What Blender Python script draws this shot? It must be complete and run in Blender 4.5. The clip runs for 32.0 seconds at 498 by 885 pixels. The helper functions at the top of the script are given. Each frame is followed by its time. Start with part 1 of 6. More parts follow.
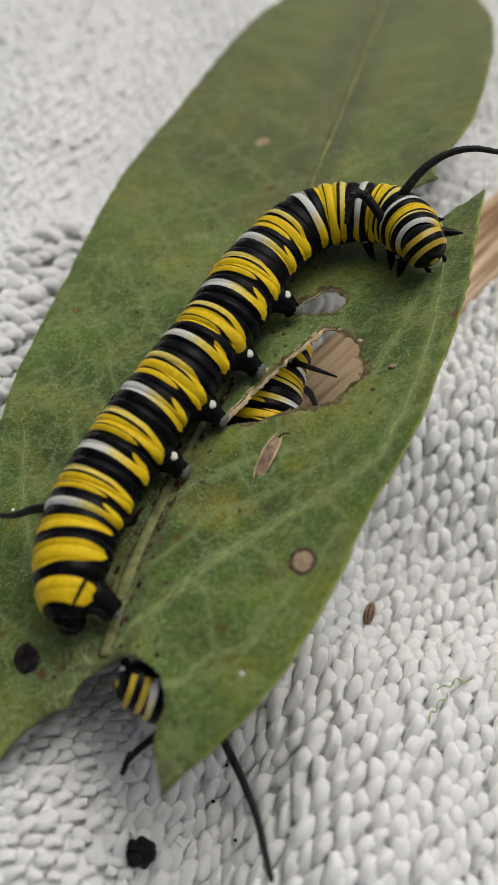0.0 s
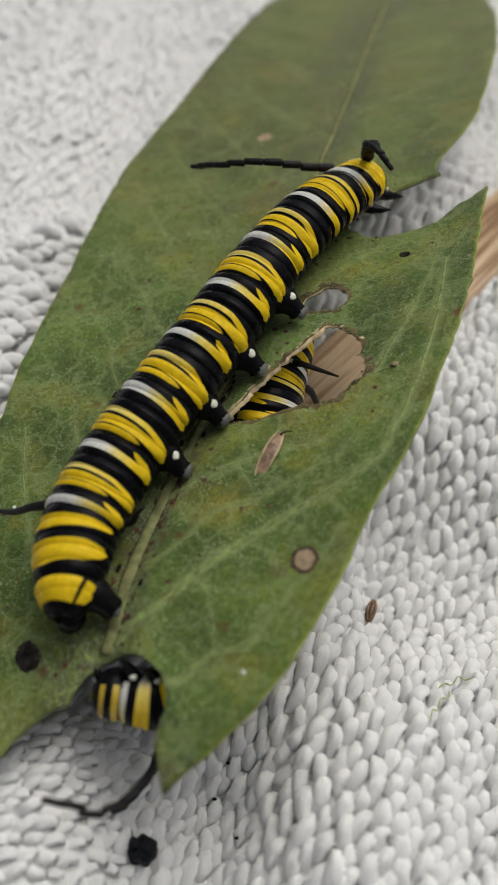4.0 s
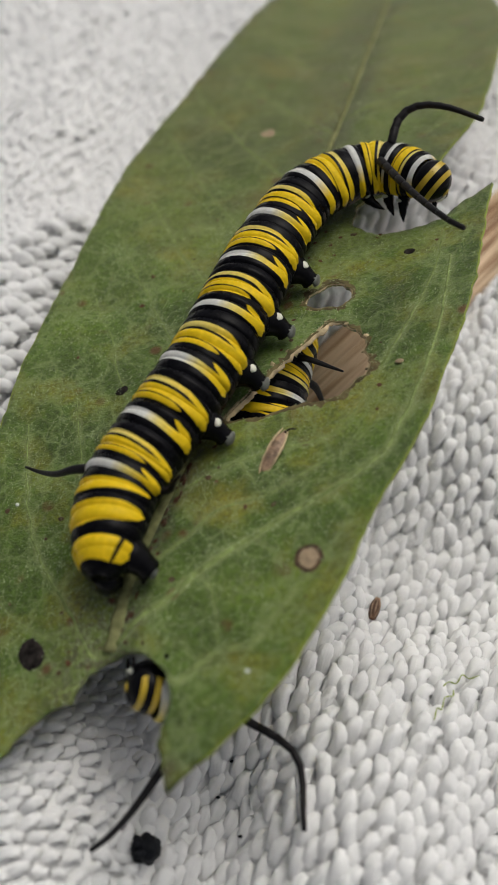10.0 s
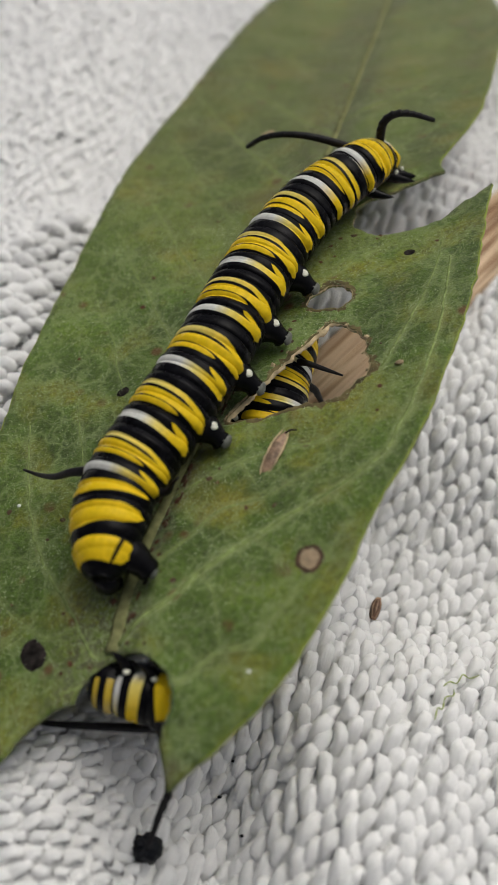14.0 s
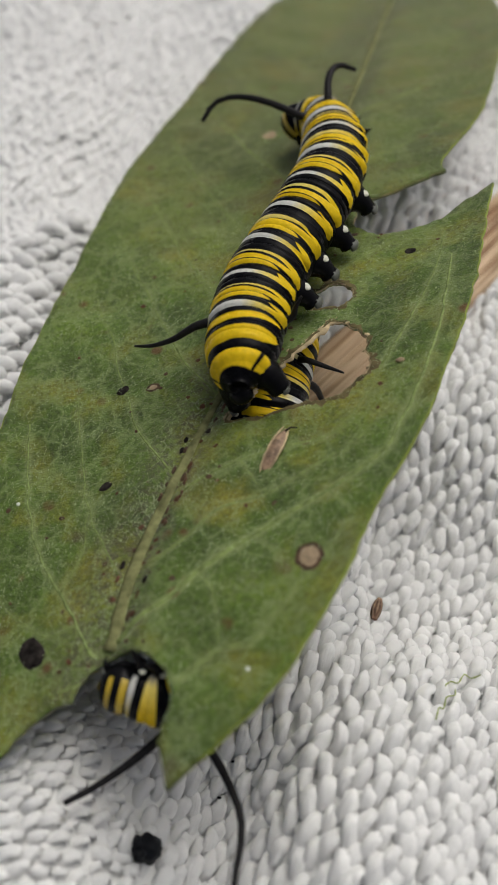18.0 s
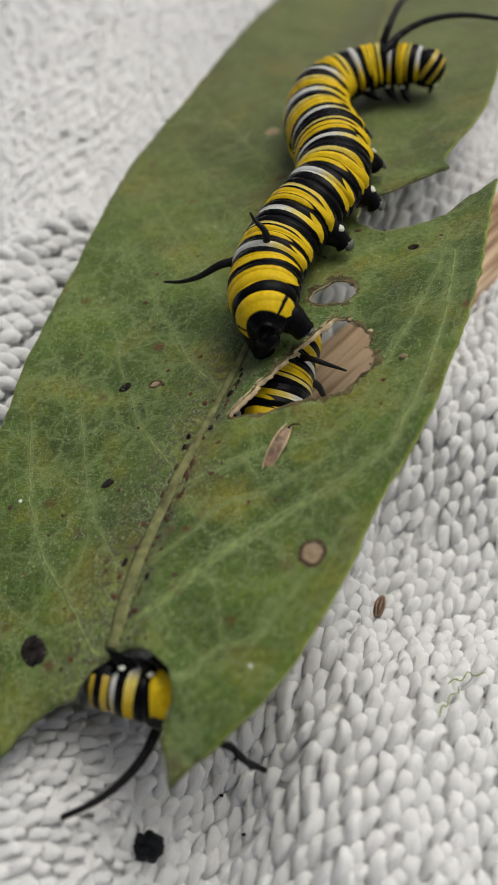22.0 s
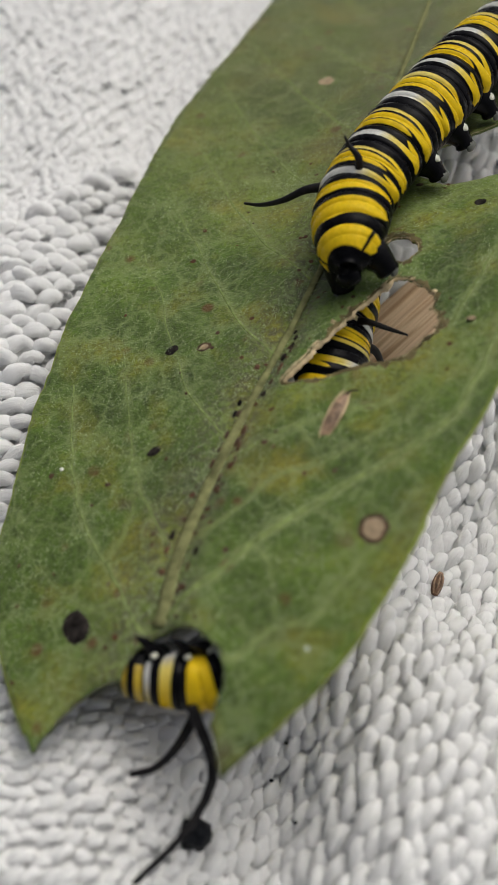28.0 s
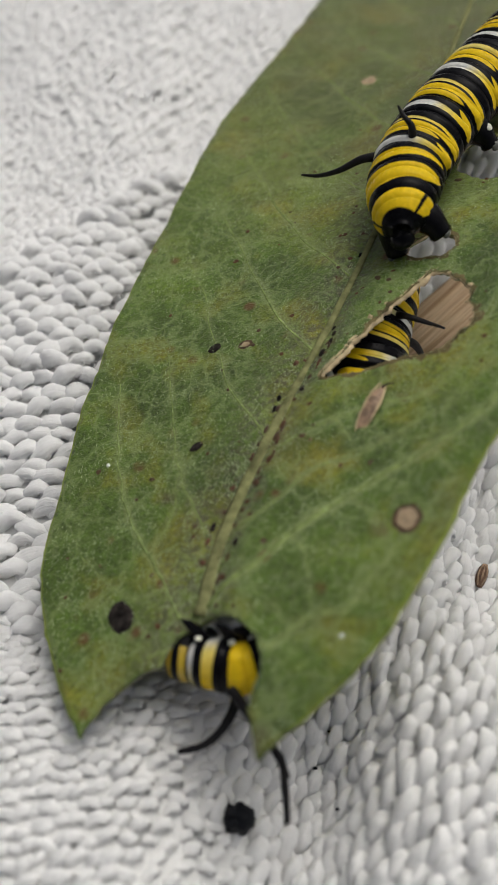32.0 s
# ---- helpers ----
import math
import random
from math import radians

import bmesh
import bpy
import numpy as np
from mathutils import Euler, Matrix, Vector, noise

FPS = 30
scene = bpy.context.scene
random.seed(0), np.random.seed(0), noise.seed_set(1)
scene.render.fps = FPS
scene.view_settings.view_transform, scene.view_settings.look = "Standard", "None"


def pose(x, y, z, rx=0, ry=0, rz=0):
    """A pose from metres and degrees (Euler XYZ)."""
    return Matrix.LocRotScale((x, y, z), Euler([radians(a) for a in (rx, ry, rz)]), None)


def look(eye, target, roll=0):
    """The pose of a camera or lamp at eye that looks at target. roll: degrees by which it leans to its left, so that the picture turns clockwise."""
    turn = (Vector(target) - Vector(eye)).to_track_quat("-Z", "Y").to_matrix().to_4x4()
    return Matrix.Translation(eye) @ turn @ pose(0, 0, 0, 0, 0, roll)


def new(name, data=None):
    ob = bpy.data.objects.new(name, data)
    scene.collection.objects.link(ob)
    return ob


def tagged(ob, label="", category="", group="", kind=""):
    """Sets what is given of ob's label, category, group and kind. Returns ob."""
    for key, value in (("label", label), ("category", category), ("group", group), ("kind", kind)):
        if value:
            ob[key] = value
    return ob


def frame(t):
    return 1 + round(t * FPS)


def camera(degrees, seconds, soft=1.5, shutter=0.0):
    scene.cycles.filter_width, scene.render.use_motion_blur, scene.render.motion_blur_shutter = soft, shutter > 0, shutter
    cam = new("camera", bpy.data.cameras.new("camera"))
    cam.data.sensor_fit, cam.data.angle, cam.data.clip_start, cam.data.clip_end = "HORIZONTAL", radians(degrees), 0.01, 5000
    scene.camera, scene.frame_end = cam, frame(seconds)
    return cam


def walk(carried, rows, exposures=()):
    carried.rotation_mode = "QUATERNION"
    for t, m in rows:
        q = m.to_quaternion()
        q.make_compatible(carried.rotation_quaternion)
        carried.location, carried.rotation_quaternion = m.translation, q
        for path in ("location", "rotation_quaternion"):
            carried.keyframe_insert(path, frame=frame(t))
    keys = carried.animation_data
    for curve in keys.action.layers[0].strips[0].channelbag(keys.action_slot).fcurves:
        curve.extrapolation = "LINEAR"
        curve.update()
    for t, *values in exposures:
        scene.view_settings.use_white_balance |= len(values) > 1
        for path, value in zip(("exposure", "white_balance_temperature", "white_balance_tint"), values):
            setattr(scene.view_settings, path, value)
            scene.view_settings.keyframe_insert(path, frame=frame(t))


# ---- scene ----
# All lengths below are in millimetres and are turned into metres when meshes and poses are made.
MM = 0.001
cam = camera(26.0, 32.0, soft=1.0)
cam.data.dof.use_dof = True
cam.data.dof.focus_distance = 0.082
cam.data.dof.aperture_fstop = 46.0
EXPOSURE, KELVIN, TINT = -0.76, 6180, 3
PATH = [
    (0, -0.20, -51.23, 71.79, 40.016, -0.380, -0.348),
    (1, -0.31, -50.96, 72.19, 39.693, -0.455, -0.310),
    (2, -0.31, -50.79, 72.23, 39.545, -0.437, -0.272),
    (3, -0.12, -50.68, 72.05, 39.490, -0.307, -0.177),
    (3.5, -0.29, -50.77, 71.95, 39.563, -0.404, -0.281),
    (5.5, 0.08, -51.21, 71.61, 39.951, -0.153, -0.150),
    (6.5, -0.13, -51.04, 71.77, 39.797, -0.230, -0.170),
    (8, -0.06, -50.97, 71.86, 39.705, -0.130, -0.109),
    (9, -0.20, -50.76, 71.88, 39.544, -0.229, -0.119),
    (10, -0.38, -50.66, 71.71, 39.475, -0.331, -0.149),
    (11, -0.05, -50.86, 71.75, 39.616, -0.081, -0.045),
    (12, -0.40, -50.94, 71.79, 39.677, -0.297, -0.181),
    (13, -0.47, -50.68, 71.87, 39.467, -0.380, -0.181),
    (14, -0.36, -50.71, 72.00, 39.418, -0.223, -0.187),
    (14.5, -0.52, -50.50, 71.88, 39.338, -0.381, -0.182),
    (16.5, -0.19, -51.02, 71.43, 39.786, -0.128, -0.098),
    (17.5, -0.12, -51.10, 71.38, 39.846, -0.097, -0.063),
    (19, -0.00, -51.16, 70.97, 40.000, 0.000, -0.000),
    (20, 0.08, -51.23, 70.99, 39.991, 0.094, 0.060),
    (21, -0.01, -51.21, 70.87, 39.988, 0.031, 0.087),
    (22, -0.13, -51.06, 70.90, 39.859, -0.001, 0.030),
    (23, 0.02, -51.16, 70.76, 39.953, 0.107, 0.122),
    (24, -0.17, -51.07, 70.80, 39.858, -0.017, 0.072),
    (25, -0.06, -51.00, 70.77, 39.797, 0.094, 0.120),
    (25.5, -0.16, -50.93, 70.79, 39.736, 0.010, 0.113),
    (27.5, -1.16, -49.86, 69.36, 38.825, 0.626, 1.056),
    (28, -1.54, -48.20, 67.45, 38.119, 1.074, 1.567),
    (28.5, -1.68, -48.27, 67.47, 37.621, 1.360, 1.909),
    (29, -1.61, -48.24, 67.27, 37.326, 1.718, 2.147),
    (29.5, -1.53, -48.31, 67.33, 37.198, 2.014, 2.321),
    (30, -1.33, -48.65, 67.49, 37.307, 2.417, 2.500),
    (30.5, -0.52, -48.11, 66.78, 37.459, 3.299, 2.963),
    (31, 0.38, -49.08, 67.60, 37.744, 3.930, 3.187),
    (31.5, 0.30, -49.02, 67.60, 38.032, 4.315, 3.363),
    (32, 0.89, -49.64, 68.22, 38.423, 4.611, 3.410),
]
walk(cam, [(t, pose(x * MM, y * MM, z * MM, rx, ry, rz)) for t, x, y, z, rx, ry, rz in PATH], [(t, EXPOSURE + more, KELVIN, TINT) for t, more in ((0.0, 0.0), (25.5, 0.0), (28.5, 0.08), (30.5, 0.08), (32.0, 0.03))])

# ---- light: soft daylight from a bright overcast sky, stronger from one side ----
SUN_ELEVATION, SUN_AZIMUTH = 64.0, 45.0
world = bpy.data.worlds.new("sky")
world.use_nodes = True
scene.world = world
wn, wl = world.node_tree.nodes, world.node_tree.links
sky = wn.new("ShaderNodeTexSky")
sky.sky_type, sky.sun_disc = "NISHITA", False
sky.sun_elevation, sky.sun_rotation = radians(SUN_ELEVATION), radians(SUN_AZIMUTH)
sky.air_density, sky.dust_density, sky.ozone_density = 0.25, 10.0, 0.5
wl.new(sky.outputs[0], wn["Background"].inputs[0])
wn["Background"].inputs[1].default_value = 0.15
sun_data = bpy.data.lights.new("sun", "SUN")
sun_data.energy, sun_data.angle, sun_data.color = 0.9, radians(60), (1.0, 0.97, 0.92)
sun = new("sun", sun_data)
sa, se = radians(SUN_AZIMUTH), radians(SUN_ELEVATION)
sun.matrix_world = look((math.sin(sa) * math.cos(se), math.cos(sa) * math.cos(se), math.sin(se)), (0, 0, 0))


# ---- material helpers ----
class Nodes:
    """A node material with short ways to add and join nodes."""

    def __init__(self, name, rough=0.5, spec=0.5):
        self.mat = bpy.data.materials.new(name)
        self.mat.use_nodes = True
        self.tree = self.mat.node_tree
        self.shader = self.tree.nodes["Principled BSDF"]
        self.set("Roughness", rough)
        self.set("Specular IOR Level", spec)

    def node(self, kind, **props):
        n = self.tree.nodes.new("ShaderNode" + kind)
        for key, value in props.items():
            setattr(n, key, value)
        return n

    def join(self, a, b):
        self.tree.links.new(a, b)

    def set(self, socket, value):
        target = self.shader.inputs[socket]
        if isinstance(value, bpy.types.NodeSocket):
            self.join(value, target)
        else:
            target.default_value = value

    def coords(self, which="Object"):
        return self.node("TexCoord").outputs[which]

    def noise(self, scale, detail=3.0, rough=0.55, vector=None, out=0):
        n = self.node("TexNoise")
        n.inputs["Scale"].default_value = scale
        n.inputs["Detail"].default_value = detail
        n.inputs["Roughness"].default_value = rough
        self.join(vector if vector is not None else self.coords(), n.inputs["Vector"])
        return n.outputs[out]

    def ramp(self, value, stops, mode="LINEAR"):
        n = self.node("ValToRGB")
        n.color_ramp.interpolation = mode
        e = n.color_ramp.elements
        while len(e) < len(stops):
            e.new(0.5)
        for el, (p, c) in zip(e, stops):
            el.position = p
            el.color = (*c, 1) if isinstance(c, tuple) else (c, c, c, 1)
        self.join(value, n.inputs[0])
        return n.outputs[0]

    def mix(self, factor, a, b, blend="MIX"):
        n = self.node("Mix", data_type="RGBA", blend_type=blend)
        for socket, v in ((n.inputs[0], factor), (n.inputs[6], a), (n.inputs[7], b)):
            if isinstance(v, bpy.types.NodeSocket):
                self.join(v, socket)
            elif isinstance(v, tuple):
                socket.default_value = (*v, 1)
            else:
                socket.default_value = v
        return n.outputs[2]

    def math(self, op, a, b=0.0, clamp=False):
        n = self.node("Math", operation=op, use_clamp=clamp)
        for socket, v in zip(n.inputs, (a, b)):
            if isinstance(v, bpy.types.NodeSocket):
                self.join(v, socket)
            else:
                socket.default_value = v
        return n.outputs[0]

    def bump(self, height, strength, distance):
        n = self.node("Bump")
        n.inputs["Strength"].default_value = strength
        n.inputs["Distance"].default_value = distance
        self.join(height, n.inputs["Height"])
        self.set("Normal", n.outputs[0])


def plain(name, colour, rough=0.5, spec=0.5, vary=0.25, scale=1500.0, bump=0.3):
    """A plain surface with a little mottling and fine relief."""
    k = Nodes(name, rough, spec)
    dark = tuple(c * (1 - vary) for c in colour)
    light = tuple(min(1.0, c * (1 + vary)) for c in colour)
    k.set("Base Color", k.ramp(k.noise(scale), [(0.3, dark), (0.7, light)]))
    if bump:
        k.bump(k.noise(scale * 3), bump, 0.00006)
    return k.mat


# ---- materials ----
BLACK, GREYBLACK = (0.0035, 0.0035, 0.0045), (0.008, 0.008, 0.010)
YELLOW, PALE, WHITE = (0.78, 0.54, 0.014), (0.72, 0.60, 0.16), (0.66, 0.66, 0.62)


def skin(name, stripes, wave=0.035, slope=0.22, split=None):
    """Banded caterpillar skin. UV x runs along the body, one unit a segment, UV y from the back (0) to the belly (1).
    Each stripe: its middle and half-width along the segment, as (down the flank, value) steps, and its colours likewise."""
    k = Nodes(name, 0.3, 0.07)
    where = k.node("UVMap", uv_map="bands").outputs[0]
    uv = k.node("SeparateXYZ")
    k.join(where, uv.inputs[0])
    u, v = uv.outputs[0], uv.outputs[1]
    wob = k.math("MULTIPLY", k.math("SUBTRACT", k.noise(2.0, 1.0, 0.5, where), 0.5), wave)
    lean = k.math("MULTIPLY", k.math("MULTIPLY", v, v), slope)
    along = k.math("FRACT", k.math("ADD", k.math("ADD", u, wob), lean))
    vv = k.math("ADD", v, k.math("MULTIPLY", k.math("SUBTRACT", k.noise(3.1, 1.0, 0.5, where), 0.5), 0.04))
    vv = k.math("MULTIPLY", vv, 0.86)
    col = k.ramp(k.noise(7.0, 2.0, 0.5, where), [(0.4, BLACK), (0.7, GREYBLACK)])
    for middle, half, colours in stripes:
        c = k.ramp(vv, middle)
        h = k.ramp(vv, [(p, q + 0.05) for p, q in half])
        off = k.math("ABSOLUTE", k.math("SUBTRACT", along, c))
        over = k.math("SUBTRACT", k.math("SUBTRACT", h, 0.05), off)
        mask = k.math("MULTIPLY_ADD", over, 75.0, True)
        mask.node.inputs[2].default_value = 0.5
        if split and middle[0][1] < 0.3:
            mask = k.math("MULTIPLY", mask, k.ramp(k.math("ABSOLUTE", k.math("SUBTRACT", k.math("SUBTRACT", vv, k.math("MULTIPLY", along, 0.16)), split)), [(0.014, 0.0), (0.026, 1.0)]))
        col = k.mix(mask, col, k.ramp(vv, colours))
    mott = k.ramp(k.noise(2600.0), [(0.25, 0.82), (0.7, 1.06)])
    col = k.mix(1.0, col, mott, "MULTIPLY")
    k.set("Base Color", col)
    k.set("Roughness", k.ramp(k.noise(900.0), [(0.3, 0.20), (0.7, 0.36)]))
    fold = k.node("TexWave", wave_type="BANDS", bands_direction="X")
    fold.inputs["Scale"].default_value = 2.2
    fold.inputs["Distortion"].default_value = 1.6
    fold.inputs["Detail"].default_value = 1.0
    k.join(where, fold.inputs["Vector"])
    k.bump(k.math("ADD", k.math("MULTIPLY", fold.outputs["Fac"], 0.9), k.noise(1800.0, 4.0)), 0.3, 0.00012)
    return k.mat


FLANK = [(0.13, WHITE), (0.24, PALE), (0.36, YELLOW)]
CREAMY = [(0.10, PALE), (0.36, YELLOW)]
GOLD = [(0.0, YELLOW), (1.0, YELLOW)]
M_SKIN = skin("banded_skin", [
    ([(0.0, 0.065), (0.5, 0.05)], [(0.0, 0.064), (0.3, 0.060), (0.42, 0.072), (0.50, 0.06), (0.56, -0.03)], FLANK),
    ([(0.30, 0.22), (0.50, 0.12)], [(0.29, -0.03), (0.34, 0.03), (0.44, 0.055), (0.50, 0.045), (0.55, -0.03)], GOLD),
    ([(0.0, 0.345), (0.3, 0.36)], [(0.0, 0.044), (0.24, 0.040), (0.30, 0.02), (0.36, -0.03)], GOLD),
    ([(0.0, 0.485), (0.5, 0.475)], [(0.0, 0.066), (0.3, 0.070), (0.46, 0.09), (0.53, 0.06), (0.58, -0.03)], GOLD),
    ([(0.0, 0.65), (0.3, 0.64), (0.5, 0.56)], [(0.0, 0.044), (0.3, 0.044), (0.46, 0.042), (0.53, 0.03), (0.57, -0.03)], CREAMY)])
M_THORAX = skin("banded_thorax_skin", [
    ([(0.0, 0.085), (0.5, 0.07)], [(0.0, 0.070), (0.45, 0.075), (0.55, 0.06), (0.61, -0.03)], [(0.22, WHITE), (0.40, YELLOW)]),
    ([(0.0, 0.375), (0.5, 0.39)], [(0.0, 0.046), (0.35, 0.040), (0.50, -0.03)], GOLD),
    ([(0.0, 0.545), (0.5, 0.53)], [(0.0, 0.094), (0.45, 0.10), (0.56, 0.07), (0.62, -0.03)], GOLD),
    ([(0.0, 0.745), (0.5, 0.73)], [(0.0, 0.045), (0.5, 0.05), (0.60, -0.03)], CREAMY)], 0.05, 0.12)
M_FRONT = skin("banded_front_skin", [
    ([(0.0, 0.06), (0.5, 0.05)], [(0.0, 0.045), (0.5, 0.06), (0.70, 0.06), (0.80, -0.03)], [(0.1, PALE), (0.4, WHITE)]),
    ([(0.0, 0.42), (0.5, 0.42)], [(0.0, 0.15), (0.5, 0.14), (0.62, 0.11), (0.70, -0.03)], GOLD),
    ([(0.0, 0.80), (0.5, 0.80)], [(0.0, 0.09), (0.5, 0.08), (0.70, 0.06), (0.82, -0.03)], [(0.2, YELLOW), (0.5, PALE), (0.65, WHITE)])], 0.05, 0.08)
M_TAIL = skin("banded_tail_skin", [
    ([(0.0, 0.20), (0.5, 0.18)], [(0.0, 0.105), (0.3, 0.11), (0.46, 0.09), (0.54, -0.03)], GOLD),
    ([(0.0, 0.53), (0.5, 0.57)], [(0.0, 0.115), (0.3, 0.10), (0.44, 0.06), (0.53, -0.03)], GOLD),
    ([(0.0, 0.83), (0.5, 0.86)], [(0.0, 0.070), (0.3, 0.06), (0.45, 0.04), (0.54, -0.03)], GOLD)], 0.05, 0.0, 0.31)
M_BLACK = plain("glossy_black_skin", (0.005, 0.005, 0.006), 0.22, 0.11, 0.4, 1500.0, 0.25)
M_HORN = plain("matt_black_filament", (0.010, 0.009, 0.010), 0.5, 0.2, 0.4, 3000.0, 0.4)
M_CREAM = plain("cream_spot", (0.66, 0.66, 0.55), 0.4, 0.4, 0.1)
M_FOOTGREY = plain("grey_foot_pad", (0.10, 0.105, 0.09), 0.4, 0.4, 0.2)
M_HEADYELLOW = plain("head_yellow", (0.52, 0.37, 0.03), 0.35, 0.5, 0.15)


def leaf_material():
    k = Nodes("leaf_skin", 0.5, 0.32)
    p = k.coords()
    big = k.noise(75.0, 4.0, 0.6)
    mid = k.noise(260.0, 4.0, 0.6)
    col = k.ramp(big, [(0.36, (0.049, 0.086, 0.008)), (0.50, (0.086, 0.145, 0.015)), (0.62, (0.142, 0.196, 0.024))])
    patch = k.ramp(k.noise(170.0, 3.0), [(0.50, 0.0), (0.66, 1.0)])
    col = k.mix(k.math("MULTIPLY", patch, 0.6), col, (0.26, 0.225, 0.020))
    col = k.mix(1.0, col, k.ramp(mid, [(0.30, 0.72), (0.70, 1.25)]), "MULTIPLY")
    fine = k.noise(2600.0, 3.0, 0.75)
    col = k.mix(1.0, col, k.ramp(fine, [(0.34, 0.62), (0.66, 1.38)]), "MULTIPLY")
    # fine net of veins
    net = k.node("TexVoronoi", feature="DISTANCE_TO_EDGE")
    net.inputs["Scale"].default_value = 500.0
    warp = k.node("MixRGB", blend_type="LINEAR_LIGHT")
    warp.inputs[0].default_value = 0.0016
    k.join(p, warp.inputs[1])
    k.join(k.noise(700.0, 2.0, 0.5, None, 1), warp.inputs[2])
    k.join(warp.outputs[0], net.inputs["Vector"])
    lines = k.ramp(net.outputs[0], [(0.0, 1.0), (0.06, 0.0)])
    col = k.mix(k.math("MULTIPLY", lines, 0.42), col, (0.24, 0.285, 0.12))
    # wider meshes of the net
    mesh = k.node("TexVoronoi", feature="DISTANCE_TO_EDGE")
    mesh.inputs["Scale"].default_value = 210.0
    k.join(warp.outputs[0], mesh.inputs["Vector"])
    col = k.mix(k.math("MULTIPLY", k.ramp(mesh.outputs[0], [(0.0, 1.0), (0.08, 0.0)]), 0.45), col, (0.25, 0.32, 0.11))
    # side veins and bruises
    vein = k.node("Attribute", attribute_name="vein").outputs["Fac"]
    col = k.mix(k.math("MULTIPLY", vein, 1.05, True), col, (0.32, 0.38, 0.155))
    stain = k.math("MULTIPLY", k.node("Attribute", attribute_name="stain").outputs["Fac"], k.ramp(k.noise(700.0, 4.0, 0.7), [(0.38, 0.25), (0.6, 1.0)]))
    col = k.mix(stain, col, (0.065, 0.045, 0.022))
    # downy hairs
    down = k.noise(6200.0, 3.0, 0.7)
    col = k.mix(k.ramp(down, [(0.52, 0.0), (0.68, 0.32)]), col, (0.22, 0.27, 0.12))
    # rusty specks
    spk = k.node("TexVoronoi", feature="F1")
    spk.inputs["Scale"].default_value = 420.0
    k.join(p, spk.inputs["Vector"])
    dot = k.math("MULTIPLY", k.ramp(spk.outputs[0], [(0.14, 1.0), (0.26, 0.0)]), k.ramp(k.noise(210.0), [(0.50, 0.0), (0.60, 1.0)]))
    # mildewed band beside the midrib
    uv = k.node("SeparateXYZ")
    k.join(k.node("UVMap", uv_map="blade").outputs[0], uv.inputs[0])
    off = k.math("ADD", uv.outputs[0], k.math("MULTIPLY", k.math("SUBTRACT", k.noise(300.0), 0.5), 0.10))
    band = k.math("MULTIPLY", k.ramp(off, [(0.36, 0.0), (0.46, 1.0), (0.515, 1.0), (0.56, 0.0)]), k.ramp(k.noise(1900.0, 4.0, 0.7), [(0.44, 0.10), (0.58, 1.0)]))
    col = k.mix(k.math("MULTIPLY", band, 0.75), col, (0.078, 0.066, 0.044))
    col = k.mix(k.math("MULTIPLY", dot, 0.8), col, (0.12, 0.040, 0.012))
    # the far half turns towards a duller olive brown
    far_tone = k.ramp(k.math("ADD", uv.outputs[1], k.math("MULTIPLY", k.noise(60.0), 0.12)), [(0.20, 0.0), (0.50, 0.55)])
    col = k.mix(far_tone, col, (0.128, 0.125, 0.040))
    k.set("Base Color", col)
    k.set("Roughness", k.ramp(mid, [(0.3, 0.46), (0.7, 0.64)]))
    h = k.math("ADD", k.math("MULTIPLY", lines, -0.04), k.math("ADD", k.math("MULTIPLY", mid, 0.8), k.math("MULTIPLY", down, 0.35)))
    k.bump(h, 0.8, 0.00035)
    k.set("Sheen Weight", 0.16)
    k.set("Sheen Roughness", 0.45)
    k.set("Subsurface Weight", 0.12)
    k.set("Subsurface Radius", (0.0003, 0.0005, 0.0001))
    return k.mat


def yarn_material():
    """Soft white cotton: fine fibres wound round the yarn."""
    k = Nodes("white_cotton_yarn", 0.9, 0.1)
    k.set("Base Color", k.ramp(k.noise(900.0, 4.0), [(0.3, (0.80, 0.80, 0.795)), (0.7, (0.88, 0.88, 0.875))]))
    m = k.node("Mapping")
    m.inputs["Scale"].default_value = (5.0, 26.0, 1.0)
    k.join(k.node("UVMap", uv_map="yarn").outputs[0], m.inputs[0])
    k.bump(k.math("ADD", k.math("MULTIPLY", k.noise(1.0, 3.0, 0.6, m.outputs[0]), 1.4), k.noise(4200.0, 4.0, 0.75)), 0.6, 0.00012)
    k.set("Subsurface Weight", 0.8)
    k.set("Subsurface Radius", (0.0014, 0.0014, 0.0014))
    k.set("Sheen Weight", 0.4)
    k.set("Sheen Roughness", 0.6)
    return k.mat


M_LEAF = leaf_material()
M_VEIN = plain("leaf_vein", (0.19, 0.195, 0.085), 0.8, 0.1, 0.45, 1100.0, 0.9)
M_LATERAL = plain("leaf_side_vein", (0.21, 0.27, 0.09), 0.7, 0.15, 0.4, 1500.0, 0.6)
M_MARGIN = plain("pale_leaf_margin", (0.22, 0.27, 0.045), 0.6, 0.2, 0.3, 700.0, 0.4)
M_CHEWED = plain("dried_chewed_edge", (0.50, 0.40, 0.24), 0.7, 0.2, 0.45, 1200.0, 0.6)
M_RIM = plain("browned_leaf_skin", (0.125, 0.10, 0.045), 0.7, 0.2, 0.6, 900.0, 0.8)
M_SCAB = plain("dark_scab", (0.024, 0.020, 0.018), 0.8, 0.1, 0.9, 1500.0, 1.0)
M_PALESPOT = plain("pale_dry_spot", (0.36, 0.27, 0.17), 0.6, 0.3, 0.3, 2500.0, 0.5)
M_BROWN = plain("brown_blemish", (0.075, 0.045, 0.025), 0.6, 0.3, 0.5, 2000.0, 0.5)
